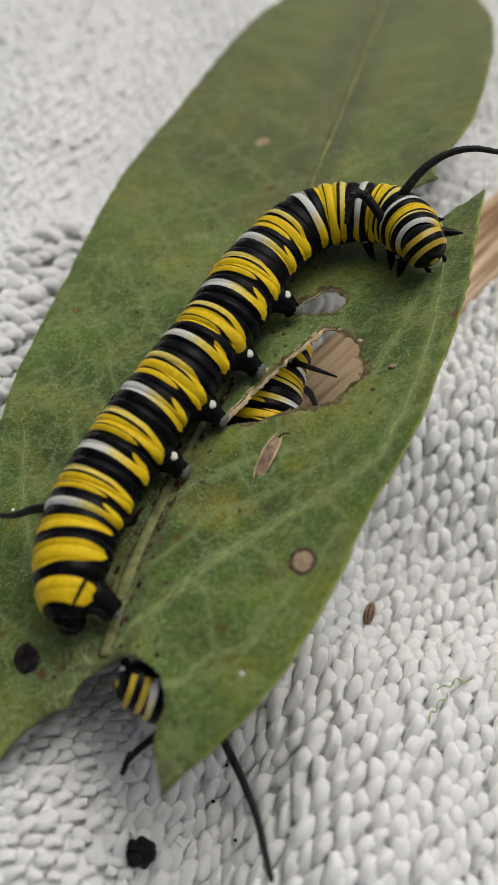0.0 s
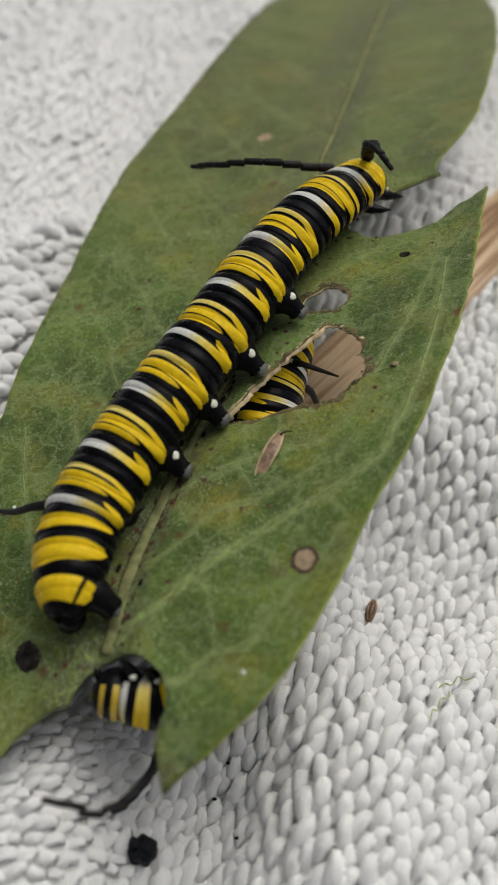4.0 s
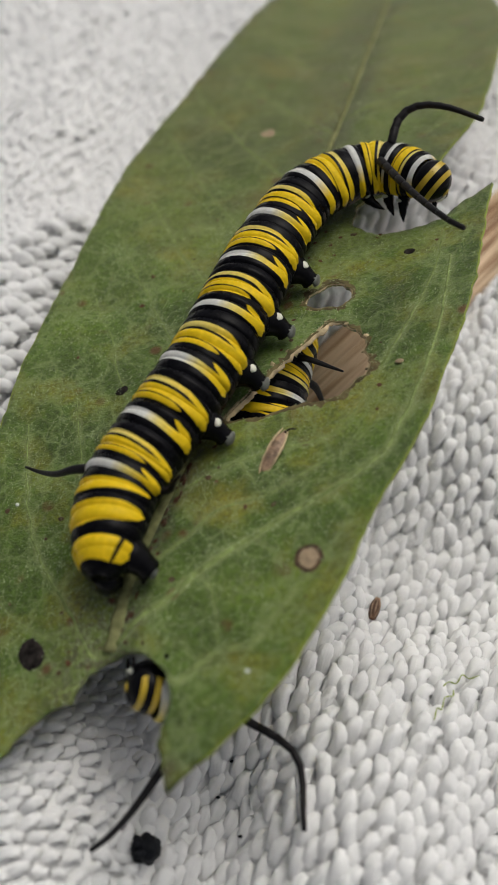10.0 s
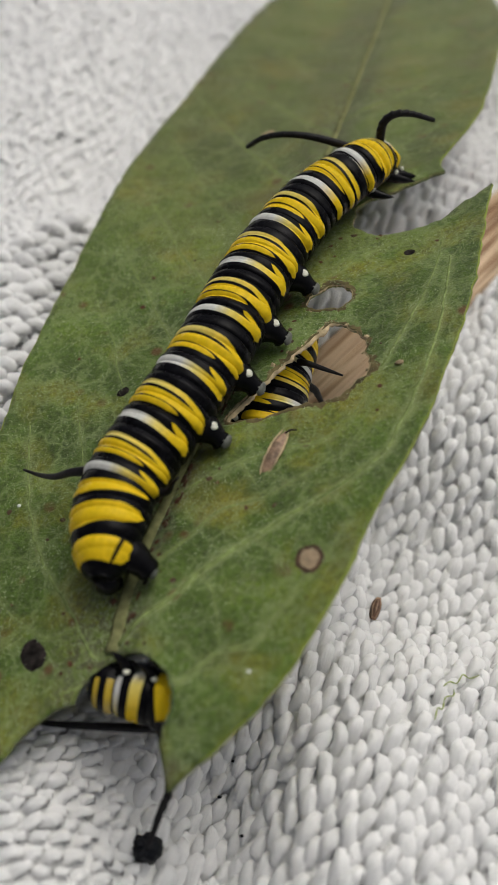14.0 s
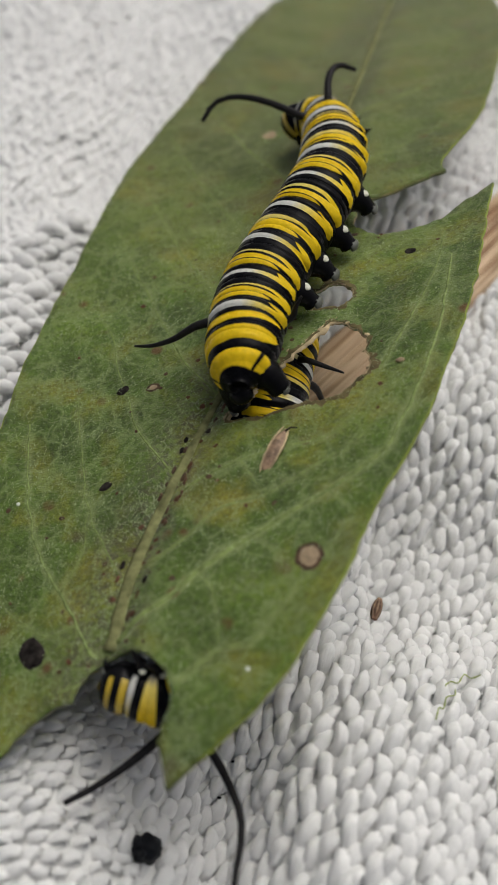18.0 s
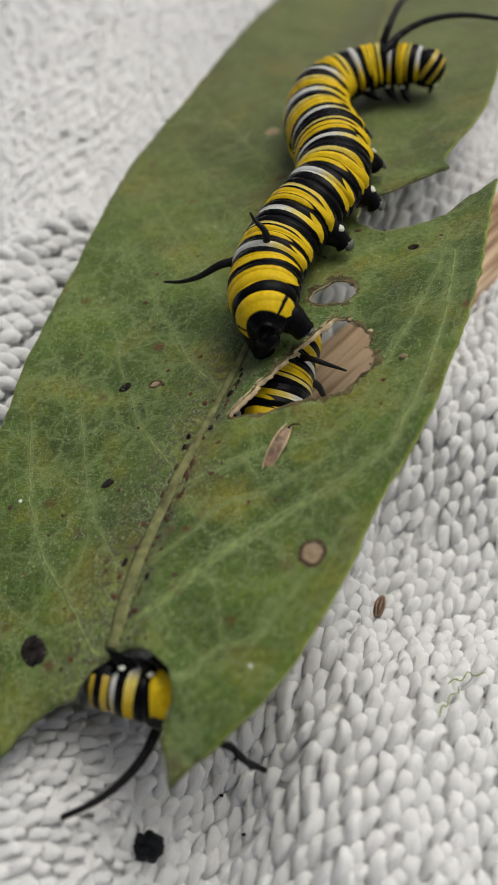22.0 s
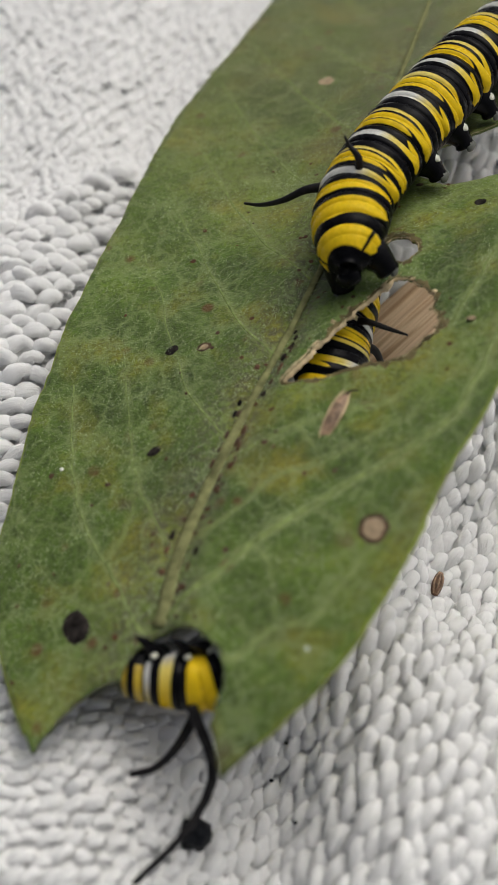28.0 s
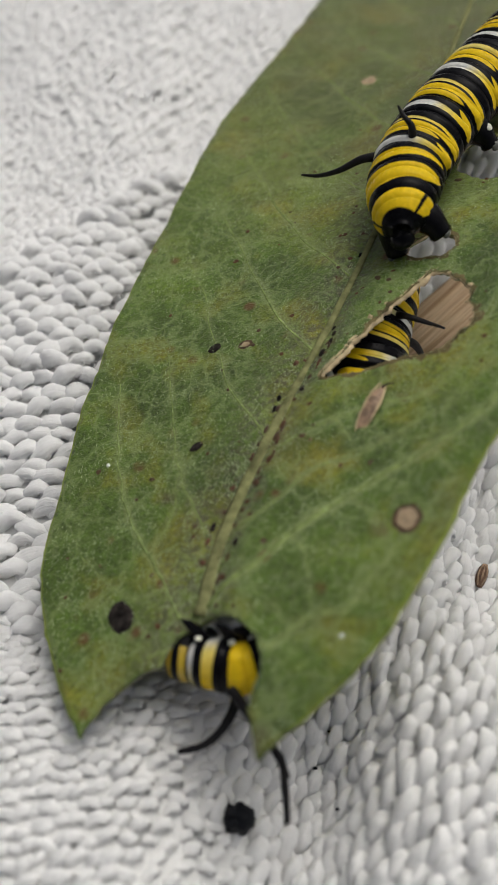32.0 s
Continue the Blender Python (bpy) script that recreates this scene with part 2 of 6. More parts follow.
M_RUST = plain("rust_speck", (0.095, 0.042, 0.020), 0.6, 0.3, 0.5, 2000.0, 0.5)
M_DOWN = plain("leaf_hair", (0.44, 0.52, 0.30), 0.6, 0.3, 0.2, 600.0, 0.0)
M_WHITEDOT = plain("white_dot", (0.72, 0.75, 0.70), 0.5, 0.4, 0.1)
M_TERRY = yarn_material()
M_WEAVE = plain("white_cotton_ground", (0.80, 0.80, 0.79), 0.9, 0.15, 0.06, 700.0, 0.9)
M_FRASS = plain("black_frass", (0.008, 0.009, 0.012), 0.5, 0.15, 0.5, 2500.0, 1.0)
M_SEED = plain("brown_seed", (0.11, 0.055, 0.030), 0.5, 0.4, 0.45, 2500.0, 0.8)
M_HUSK = plain("pale_brown_husk", (0.27, 0.18, 0.115), 0.5, 0.4, 0.7, 1900.0, 1.0)
M_SHRED = plain("green_shred", (0.36, 0.42, 0.14), 0.6, 0.3, 0.2)
M_TABLE = plain("grey_table", (0.35, 0.34, 0.33), 0.6, 0.3, 0.1, 60.0, 0.2)


def wood_material():
    """Split pale wood with fine dark grain lines along its length."""
    k = Nodes("pale_split_wood", 0.55, 0.3)
    m = k.node("Mapping")
    m.inputs["Scale"].default_value = (0.03, 1.0, 1.0)
    k.join(k.coords(), m.inputs[0])
    grain = k.noise(1100.0, 3.0, 0.6, m.outputs[0])
    g = k.noise(3400.0, 3.0, 0.7, m.outputs[0])
    col = k.ramp(grain, [(0.38, (0.22, 0.115, 0.055)), (0.45, (0.46, 0.31, 0.18)), (0.52, (0.66, 0.50, 0.33)), (0.62, (0.54, 0.38, 0.24))])
    col = k.mix(1.0, col, k.ramp(g, [(0.3, 0.72), (0.65, 1.1)]), "MULTIPLY")
    k.set("Base Color", col)
    k.bump(grain, 0.25, 0.00010)
    return k.mat


M_WOOD = wood_material()


# ---- mesh helpers ----
def mesh_of(name, verts, faces, material, smooth=True):
    me = bpy.data.meshes.new(name)
    me.from_pydata([tuple(c * MM for c in v) for v in verts], [], faces)
    me.materials.append(material)
    if smooth:
        me.polygons.foreach_set("use_smooth", [True] * len(me.polygons))
    me.update()
    return me


def part(name, me, parent, label="", at=None):
    ob = new(name, me)
    ob.parent = parent
    if at is not None:
        ob.matrix_basis = at
    if label:
        ob["label"] = label
    return ob


def thing(name, label, category, me=None, at=None, group="", kind=""):
    ob = new(name, me)
    if at is not None:
        ob.matrix_basis = at
    return tagged(ob, label, category, group, kind)


def tube(name, path, radii, material, sides=10, squash=1.0, up=Vector((0, 0, 1))):
    """A closed tube along a list of points."""
    path = [Vector(p) for p in path]
    verts, faces, n = [], [], len(path)
    for i, p in enumerate(path):
        t = (path[min(i + 1, n - 1)] - path[max(i - 1, 0)]).normalized()
        side = t.cross(up)
        if side.length < 1e-4:
            side = t.cross(Vector((1, 0.2, 0)))
        side.normalize()
        top = side.cross(t)
        for j in range(sides):
            a = 2 * math.pi * j / sides
            verts.append(p + float(radii[i]) * (math.cos(a) * side + math.sin(a) * squash * top))
    for i in range(n - 1):
        for j in range(sides):
            q = (j + 1) % sides
            faces.append((i * sides + j, i * sides + q, (i + 1) * sides + q, (i + 1) * sides + j))
    faces.append(tuple(range(sides))[::-1])
    faces.append(tuple((n - 1) * sides + j for j in range(sides)))
    return mesh_of(name, verts, faces, material)


def lump(name, size, material, rough=0.12, seed=0.0, rings=8, sides=12):
    """An uneven rounded lump about the origin, with half-sizes."""
    verts, faces = [], []
    for i in range(rings + 1):
        th = math.pi * i / rings
        for j in range(sides):
            a = 2 * math.pi * j / sides
            d = Vector((math.sin(th) * math.cos(a), math.sin(th) * math.sin(a), math.cos(th)))
            r = 1 + rough * noise.noise(d * 2.3 + Vector((seed, seed * 1.7, 0))) * 2
            verts.append((d.x * size[0] * r, d.y * size[1] * r, d.z * size[2] * r))
    for i in range(rings):
        for j in range(sides):
            q = (j + 1) % sides
            faces.append((i * sides + j, (i + 1) * sides + j, (i + 1) * sides + q, i * sides + q))
    return mesh_of(name, verts, faces, material)


def smooth_line(points, per=10):
    """Catmull-Rom curve through points."""
    p = [Vector(q) for q in points]
    p = [2 * p[0] - p[1]] + p + [2 * p[-1] - p[-2]]
    out = []
    for i in range(1, len(p) - 2):
        a, b, c, d = p[i - 1:i + 3]
        for s in range(per):
            u = s / per
            out.append(0.5 * (2 * b + (c - a) * u + (2 * a - 5 * b + 4 * c - d) * u * u + (3 * b - a - 3 * c + d) * u ** 3))
    out.append(p[-2])
    return out


class Line:
    """A smooth line that can be walked by its length."""

    def __init__(self, points, longest=1e9):
        self.pts = smooth_line(points)
        self.at = [0.0]
        for a, b in zip(self.pts, self.pts[1:]):
            self.at.append(self.at[-1] + (b - a).length)
        self.length = min(self.at[-1], longest)

    def place(self, s):
        s = min(max(s, 0.0), self.at[-1] - 1e-6)
        i = max(0, int(np.searchsorted(self.at, s)) - 1)
        i = min(i, len(self.pts) - 2)
        u = (s - self.at[i]) / max(1e-9, self.at[i + 1] - self.at[i])
        return self.pts[i].lerp(self.pts[i + 1], u)

    def way(self, s, h=1.2):
        return (self.place(s + h) - self.place(s - h)).normalized()


def curve_of(xs, ys):
    """A smooth function through a few values."""
    pts = smooth_line([(x, y, 0) for x, y in zip(xs, ys)], 14)
    px, py = [p.x for p in pts], [p.y for p in pts]
    return lambda x: float(np.interp(x, px, py))


def blend(a, b, x):
    u = min(1.0, max(0.0, (x - a) / (b - a)))
    return u * u * (3 - 2 * u)


# ---- ground: table top far past the towel ----
def table_top():
    verts = [(x, y, z) for z in (-16, -40) for x, y in ((-4000, -4000), (4000, -4000), (4000, 4000), (-4000, 4000))]
    faces = [(0, 1, 2, 3), (7, 6, 5, 4), (0, 4, 5, 1), (1, 5, 6, 2), (2, 6, 7, 3), (3, 7, 4, 0)]
    thing("ground", "plain grey table top under the white towel", "table top", mesh_of("ground", verts, faces, M_TABLE, False), kind="structure")


# ---- towel ----
def fold_line(x):
    """Where the towel turns down into a low fold at the far left."""
    return 34.0 + 1.15 * (x + 20.0) if x < 6.0 else 64.0 + 2.0 * (x - 6.0)


def towel_height(x, y):
    """The towel's lie: a hollow beside the leaf's near end, swells and a low fold at the far side."""
    z = 2.5 * blend(-8.0, -14.0, x) * blend(-12.0, -20.0, y)
    z -= 6.0 * math.exp(-((x + 2.5) / 5.5) ** 2) * blend(-12.0, -22.0, y)
    z += 1.6 * math.exp(-((x - 7) / 7) ** 2 - ((y + 26) / 8) ** 2)
    # it falls away beside the leaf's far half and rises again to a near swell
    z -= 7.0 * blend(5.0, 11.0, x) * (blend(14.0, -3.0, y) - blend(-5.0, -16.0, y))
    z += 3.2 * blend(-14.0, -24.0, x) * blend(-6.0, 12.0, y)
    z -= 3.0 * blend(0.0, 9.0, y - fold_line(x))
    # bunched up under the leaf on the far side of the stick
    z += 5.0 * blend(3.6, 8.0, 0.651 * (y - 6.3) - 0.759 * (x - 1.3)) * math.exp(-((x - 9) / 9) ** 2 - ((y - 24) / 9) ** 2)
    z += 0.5 * noise.noise((x * 0.09, y * 0.09, 3.0))
    sx, sy, _ = (1.3, 6.3, 1.6)
    # the stick presses the pile down along its length
    free = 1 - math.exp(-((0.651 * (y - sy) - 0.759 * (x - sx)) / 5.5) ** 2)
    z += 2.6 * free * blend(18.0, 34.0, y) * noise.noise((x * 0.075 + y * 0.03, y * 0.02, 6.0))
    z += 9.0 * free * math.exp(-((x - 13) / 11) ** 2 - ((y - 42) / 14) ** 2)
    return z


def towel():
    cloth = thing("towel", "white cotton terry towel with looped pile, spread in soft folds", "towel")
    cols, rows = 75, 80
    verts = [(-75 + 150 * i / cols, -60 + 210 * j / rows, 0) for j in range(rows + 1) for i in range(cols + 1)]
    verts = [(x, y, towel_height(x, y) + 0.08) for x, y, _ in verts]
    faces = [(j * (cols + 1) + i, j * (cols + 1) + i + 1, (j + 1) * (cols + 1) + i + 1, (j + 1) * (cols + 1) + i) for j in range(rows) for i in range(cols)]
    base = part("ground_weave", mesh_of("ground_weave", verts, faces, M_WEAVE), cloth, "flat woven cotton ground")
    solid = base.modifiers.new("thickness", "SOLIDIFY")
    solid.thickness, solid.offset = 1.2 * MM, -1
    # a few loop shapes: bent, thick sausages of yarn
    shapes = []
    rng = random.Random(4)
    for s in range(8):
        bend, lean = rng.uniform(0.1, 0.5), rng.uniform(-0.3, 0.3)
        path = [(-1.0, 0, -0.6), (-0.85, lean * 0.4, 0.05), (-0.20, lean, 0.46 + bend * 0.4), (0.50, lean * 0.6, 0.62 + bend * 0.5), (0.95, 0, 0.2), (0.90, 0, -0.6)]
        line = smooth_line(path, 2)
        n = len(line)
        radii = [0.50 * (0.58 + 0.46 * math.sin(math.pi * (i + 0.6) / n)) * (1 + 0.07 * rng.uniform(-1, 1)) for i in range(n)]
        me = tube("loop", line, radii, M_TERRY, 12)
        for k, v in enumerate(me.vertices):
            p = line[k // 12] * MM
            a = 2 * math.pi * (k % 12) / 12
            full = 0.74 + 0.40 * math.sin(math.pi * min(1.0, 0.25 + 0.75 * (k // 12) / n))
            groove = 1 - 0.15 * math.exp(-((a - math.pi / 2 - 0.5 * (s % 3 - 1)) / 0.38) ** 2)
            v.co = p + (v.co - p) * full * groove * (1 + 0.10 * math.cos(3 * a + 0.85 * (k // 12) + s) + rng.uniform(-0.05, 0.05))
        me.update()
        layer = me.uv_layers.new(name="yarn")
        for lp, item in zip(me.loops, layer.data):
            item.uv = (lp.vertex_index // 12 / n + s, lp.vertex_index % 12 / 12)
        shapes.append(me)
    bodies = {me: (np.array([v.co for v in me.vertices]), [tuple(p.vertices) for p in me.polygons], [tuple(d.uv) for d in me.uv_layers["yarn"].data]) for me in shapes}
    sites = []
    # four lies of the pile: right of the leaf, left of it, past the low fold at the far side, and on the near ridge
    for turn, flip, offset in ((26.0, 62.0, 0), (4.0, 4.0, 1), (62.0, 80.0, 2), (8.0, 14.0, 3)):
        c, s_ = math.cos(radians(turn)), math.sin(radians(turn))
        along, across = ((1.18, 1.42), (1.95, 1.30), (1.05, 1.30), (1.15, 0.95))[offset]
        for a in range(-100, 101):
            for b in range(-96, 97):
                u = a * along + (0.5 * along if b % 2 else 0)
                v = b * across
                x, y = c * u - s_ * v, 30 + s_ * u + c * v
                if not (-46 < x < 46 and -34 < y < 104):
                    continue
                x += 1.1 * noise.noise((x * 0.08, y * 0.08, 8)) + rng.uniform(-0.24, 0.24)
                y += 1.1 * noise.noise((x * 0.08, y * 0.08, 5)) + rng.uniform(-0.20, 0.20)
                far = y > fold_line(x)
                zone = 2 if far else (1 if x < -8.0 + 4.0 * noise.noise((y * 0.3, x * 0.3, 0)) else 0)
                if zone == 1 and y < -13.0 + 2.0 * noise.noise((x * 0.3, y * 0.3, 2)):
                    zone = 3
                if zone == offset:
                    sites.append((x, y, flip + rng.gauss(0, (9, 14, 32, 16)[zone]), zone))
    near, rest_v, rest_f, rest_uv = 0, [], [], []
    for x, y, th, zone in sites:
        size = rng.uniform(0.74, 0.94)
        low = (1.0, 1.0, 0.5, 0.75)[zone]
        size *= (1.14, 1.38, 1.0, 0.86)[zone]
        m = pose(x * MM, y * MM, (towel_height(x, y) - 0.02 + rng.uniform(-0.14, 0.14)) * MM, rng.uniform(-18, 18), rng.uniform(-24, 8), th)
        m = m @ Matrix.Diagonal((size, size * rng.uniform(0.85, 1.12), size * low * rng.uniform(0.8, 1.15), 1))
        me = rng.choice(shapes)
        if near < 300 and 0 < x < 15 and y < -8:
            near += 1
            part("loop", me, cloth, at=m)
        else:
            off = len(rest_v)
            cos, polys, uvs = bodies[me]
            mat = np.array(m)
            rest_v += ((cos @ mat[:3, :3].T + mat[:3, 3]) / MM).tolist()
            rest_f += [tuple(off + i for i in p) for p in polys]
            rest_uv += uvs
    # fine fluff standing off the loops
    for x, y, th, zone in sites:
        if not (-26 < x < 24 and -34 < y < 26) or abs(x - mid_s(y) - 0.5) < 11:
            continue
        for k in range(10):
            a, reach, w = rng.uniform(0, 6.28), rng.uniform(0.3, 0.9), rng.uniform(0.009, 0.018)
            px, py, z = x + rng.uniform(-0.5, 0.5), y + rng.uniform(-0.5, 0.5), towel_height(x, y) + rng.uniform(0.5, 1.1)
            off, curl = len(rest_v), rng.uniform(-2, 2)
            for q in range(4):
                nx, ny = -math.sin(a) * w, math.cos(a) * w
                rest_v += [(px + nx, py + ny, z), (px - nx, py - ny, z), (px, py, z + 1.6 * w)]
                px, py, z, a = px + reach / 3 * math.cos(a), py + reach / 3 * math.sin(a), z + rng.uniform(-0.08, 0.14), a + curl / 3
            for q in range(3):
                b = off + 3 * q
                rest_f += [(b, b + 3, b + 5, b + 2), (b + 2, b + 5, b + 4, b + 1)]
    # stray fibres
    for i in range(90):
        x, y = rng.uniform(-24, 20), rng.uniform(-30, 8)
        if abs(x - mid_s(y)) < 13 and y > -22:
            continue
        a, r = rng.uniform(0, 6.28), rng.uniform(0.5, 1.4)
        z = towel_height(x, y) + rng.uniform(0.6, 1.0)
        pts = [(x + r * (k - 1.5) * math.cos(a + 0.5 * k * k * rng.uniform(-0.4, 0.4)), y + r * (k - 1.5) * math.sin(a), z + 0.25 * math.sin(1.6 * k)) for k in range(4)]
        me = tube("fibre", smooth_line(pts, 4), [0.022] * 13, M_TERRY, 4)
        off = len(rest_v)
        rest_v += [tuple(v.co / MM) for v in me.vertices]
        rest_f += [tuple(off + k for k in p.vertices) for p in me.polygons]
    pile = mesh_of("pile", rest_v, rest_f, M_TERRY)
    layer = pile.uv_layers.new(name="yarn")
    flat = np.zeros(2 * len(pile.loops), np.float32)
    flat[:2 * len(rest_uv)] = np.array(rest_uv, np.float32).ravel()
    layer.data.foreach_set("uv", flat)
    tagged(part("pile", pile, cloth), "white looped terry pile", kind="stuff")
    return cloth


# ---- leaf ----
MID_Y = (-32, -17.3, -10.1, -0.6, 5.4, 15.8, 31.7, 44.7, 70.2, 95)
MID_X = (-12.2, -9.1, -7.5, -3.7, -1.1, 2.7, 7.1, 10.6, 16.6, 21.0)
mid_x = lambda y: float(np.interp(y, MID_Y, MID_X))
mid_s = curve_of(MID_Y, MID_X)
left_width = curve_of((-32, -23.3, -18.7, -13, -4, 4, 12.5, 23, 36, 47, 64, 75, 95), (0.2, 6.1, 9.3, 12.4, 15.2, 17.7, 19.2, 19.4, 19.3, 17.6, 15.9, 14.0, 8.0))
right_width = curve_of((-32, -26, -20.4, -13.7, -4.7, 1, 7.5, 14, 22.2, 24.6, 27.0, 30.0, 35, 44, 54, 68, 95), (0.2, 6.5, 11.8, 14.6, 16.6, 16.7, 16.4, 15.8, 15.2, 12.2, 10.7, 11.6, 13.1, 13.5, 13.6, 12.2, 6.5))
BOWL = (12.32, 0.35021, -0.013017, 0.0034113, -0.0052472, -0.0011745, 0.81023)


def leaf_height(x, y):
    d = x - mid_x(y)
    a = BOWL
    return a[0] + a[1] * x + a[2] * y + a[3] * x * x + a[4] * x * y + a[5] * y * y + a[6] * math.exp(-((d - 2) / 5) ** 2)


def leaf_normal(x, y):
    e = 0.5
    return Vector((-(leaf_height(x + e, y) - leaf_height(x - e, y)) / (2 * e), -(leaf_height(x, y + e) - leaf_height(x, y - e)) / (2 * e), 1)).normalized()


def bite(mouthfuls, wobble, seed, n=88):
    """The outline of a bite: the hull of round mouthfuls (x, y, radius), gnawed uneven."""
    dots = sorted({(round(x + r * math.cos(a), 4), round(y + r * math.sin(a), 4)) for x, y, r in mouthfuls for a in np.linspace(0, 2 * math.pi, 40)})
    hull = []
    for run in (dots, dots[::-1]):
        side = []
        for p in run:
            while len(side) > 1 and (side[-1][0] - side[-2][0]) * (p[1] - side[-2][1]) - (side[-1][1] - side[-2][1]) * (p[0] - side[-2][0]) <= 0:
                side.pop()
            side.append(p)
        hull += side[:-1]
    cx, cy = sum(p[0] for p in hull) / len(hull), sum(p[1] for p in hull) / len(hull)
    # evenly spaced along the hull
    at = [0.0]
    for a, b in zip(hull, hull[1:] + hull[:1]):
        at.append(at[-1] + math.hypot(b[0] - a[0], b[1] - a[1]))
    ring = hull + hull[:1]
    out = []
    for s in np.linspace(0, at[-1], n, endpoint=False):
        x, y = float(np.interp(s, at, [p[0] for p in ring])), float(np.interp(s, at, [p[1] for p in ring]))
        d = math.hypot(x - cx, y - cy)
        w = wobble * (0.8 * noise.noise((x * 0.45 + seed, y * 0.45, seed)) + 0.55 * noise.noise((x * 1.3 + seed, y * 1.3, 1)) + 0.35 * noise.noise((x * 3.7 + seed, y * 3.7, 2)))
        out.append((x + (x - cx) / d * w, y + (y - cy) / d * w))
    return out


BITES = {
    "near_notch": [bite(((-8.2, -20.4, 3.3), (-8.9, -22.4, 3.6)), 0.25, 1.0), bite(((-11.0, -25.6, 5.9), (-9.5, -34, 6.5)), 0.3, 2.0)],
    "far_notch": [bite(((11.6, 20.7, 2.9), (14.0, 20.6, 2.9), (19.8, 24.2, 2.3)), 0.45, 3.0)],
    "big_hole": [bite(((-1.2, 0.2, 0.45), (6.4, 7.3, 0.8), (8.1, 5.6, 0.6), (7.9, 2.6, 0.8), (6.2, 1.2, 0.75), (0.2, 0.5, 0.5)), 0.45, 4.0, 120)],
    "small_hole": [bite(((5.35, 10.7, 0.9), (6.7, 11.1, 1.4), (7.2, 10.9, 0.8)), 0.35, 5.0)],
}


def within(p, loop):
    x, y = p
    odd = False
    for (x1, y1), (x2, y2) in zip(loop, loop[1:] + loop[:1]):
        if (y1 > y) != (y2 > y) and x < (x2 - x1) * (y - y1) / (y2 - y1) + x1:
            odd = not odd
    return odd


def all_within(points, loop):
    """The same test for an array of points at once."""
    x, y = points[:, 0], points[:, 1]
    odd = np.zeros(len(points), bool)
    for (x1, y1), (x2, y2) in zip(loop, loop[1:] + loop[:1]):
        if y1 != y2:
            odd ^= ((y1 > y) != (y2 > y)) & (x < (x2 - x1) * (y - y1) / (y2 - y1) + x1)
    return odd


def rim_loops():
    left = [(mid_s(y) - left_width(y) * (1 + 0.012 * noise.noise((0.25 * y, 1.0, 0))) - 0.18 * noise.noise((1.1 * y, 4, 0)), y) for y in np.linspace(-32, 95, 230)]
    right = [(mid_s(y) + right_width(y) * (1 + 0.012 * noise.noise((0.25 * y, 6.0, 0))) + 0.18 * noise.noise((1.1 * y, 9, 0)), y) for y in np.linspace(-32, 95, 230)]
    return left + right[::-1]


# side veins from the midrib outwards, and the links between them
VEINS = (
    (((-8.4, -16.2), (-7.2, -14.9), (-5.3, -13.8), (-3.2, -12.1), (-0.5, -10.5), (3.0, -8.75), (7.1, -6.9), (9.2, -5.3), (11.2, -1.6), (12.9, 2.5), (14.4, 7.5), (15.6, 13.0)), 0.23),
    (((-5.25, -5.7), (-3.4, -4.8), (-0.5, -3.8), (2.1, -3.2), (6.1, -2.8), (8.4, 0.2)), 0.10),
    (((9.6, 2.6), (12.4, 7.7), (14.2, 11.6), (15.6, 16.4)), 0.11),
    (((-6.9, -17.4), (-4.6, -19.6), (-3.7, -19.1), (-1.8, -18.0), (0.2, -17.9), (1.5, -16.4), (2.8, -14.8), (4.6, -12.8), (6.8, -10.2)), 0.11),
    (((-7.0, -11.0), (-4.4, -9.6), (-2.0, -7.6), (1.4, -7.0), (4.5, -5.4), (6.8, -4.6), (9.0, -2.6)), 0.08),
    (((-3.2, -12.1), (-2.2, -14.5), (-1.8, -18.0)), 0.06),
    (((0.6, -10.0), (2.0, -12.4), (2.8, -14.8)), 0.06),
    (((5.1, -7.6), (6.1, -9.0), (6.8, -10.2)), 0.06),
    (((-0.5, -3.8), (0.2, -5.4), (1.4, -7.0)), 0.05),
    (((-9.6, -16.9), (-10.3, -16.4), (-11.5, -14.2), (-12.9, -11.5), (-14.6, -8.6), (-15.8, -5.2), (-16.6, -0.9), (-17.0, 4.0)), 0.13),
    (((-9.4, -17.4), (-11.0, -18.6), (-12.6, -18.9)), 0.08),
    (((-7.9, -12.6), (-9.8, -9.0), (-11.6, -4.6), (-12.6, 1.0), (-13.4, 6.0)), 0.07),
    (((-11.5, -14.2), (-13.6, -14.6), (-16.0, -12.8), (-18.0, -10.6)), 0.06),
    (((-12.9, -11.5), (-11.6, -8.6), (-11.6, -4.6)), 0.05),
    (((6.6, 13.6), (9.0, 15.2), (11.4, 16.6)), 0.06),
)
# faint brown bruises: place, half-sizes, turn, strength
BRUISES = ((0.4, 27.0, 2.4, 1.3, 0.2, 0.7), (12.9, 27.8, 2.3, 0.8, 0.0, 0.6), (22.9, 47.6, 0.9, 3.2, -0.3, 0.8), (0.4, 44.0, 0.9, 0.8, 0.0, 0.5), (-4.3, -17.1, 0.5, 0.5, 0.0, 0.5),
           (-12.1, -7.3, 0.7, 0.6, 0.0, 0.8), (2.1, -12.9, 0.6, 0.5, 0.3, 0.6), (16.0, 52.0, 1.6, 0.9, 0.4, 0.4), (-4.7, -25.2, 0.7, 0.9, 0.2, 1.0))


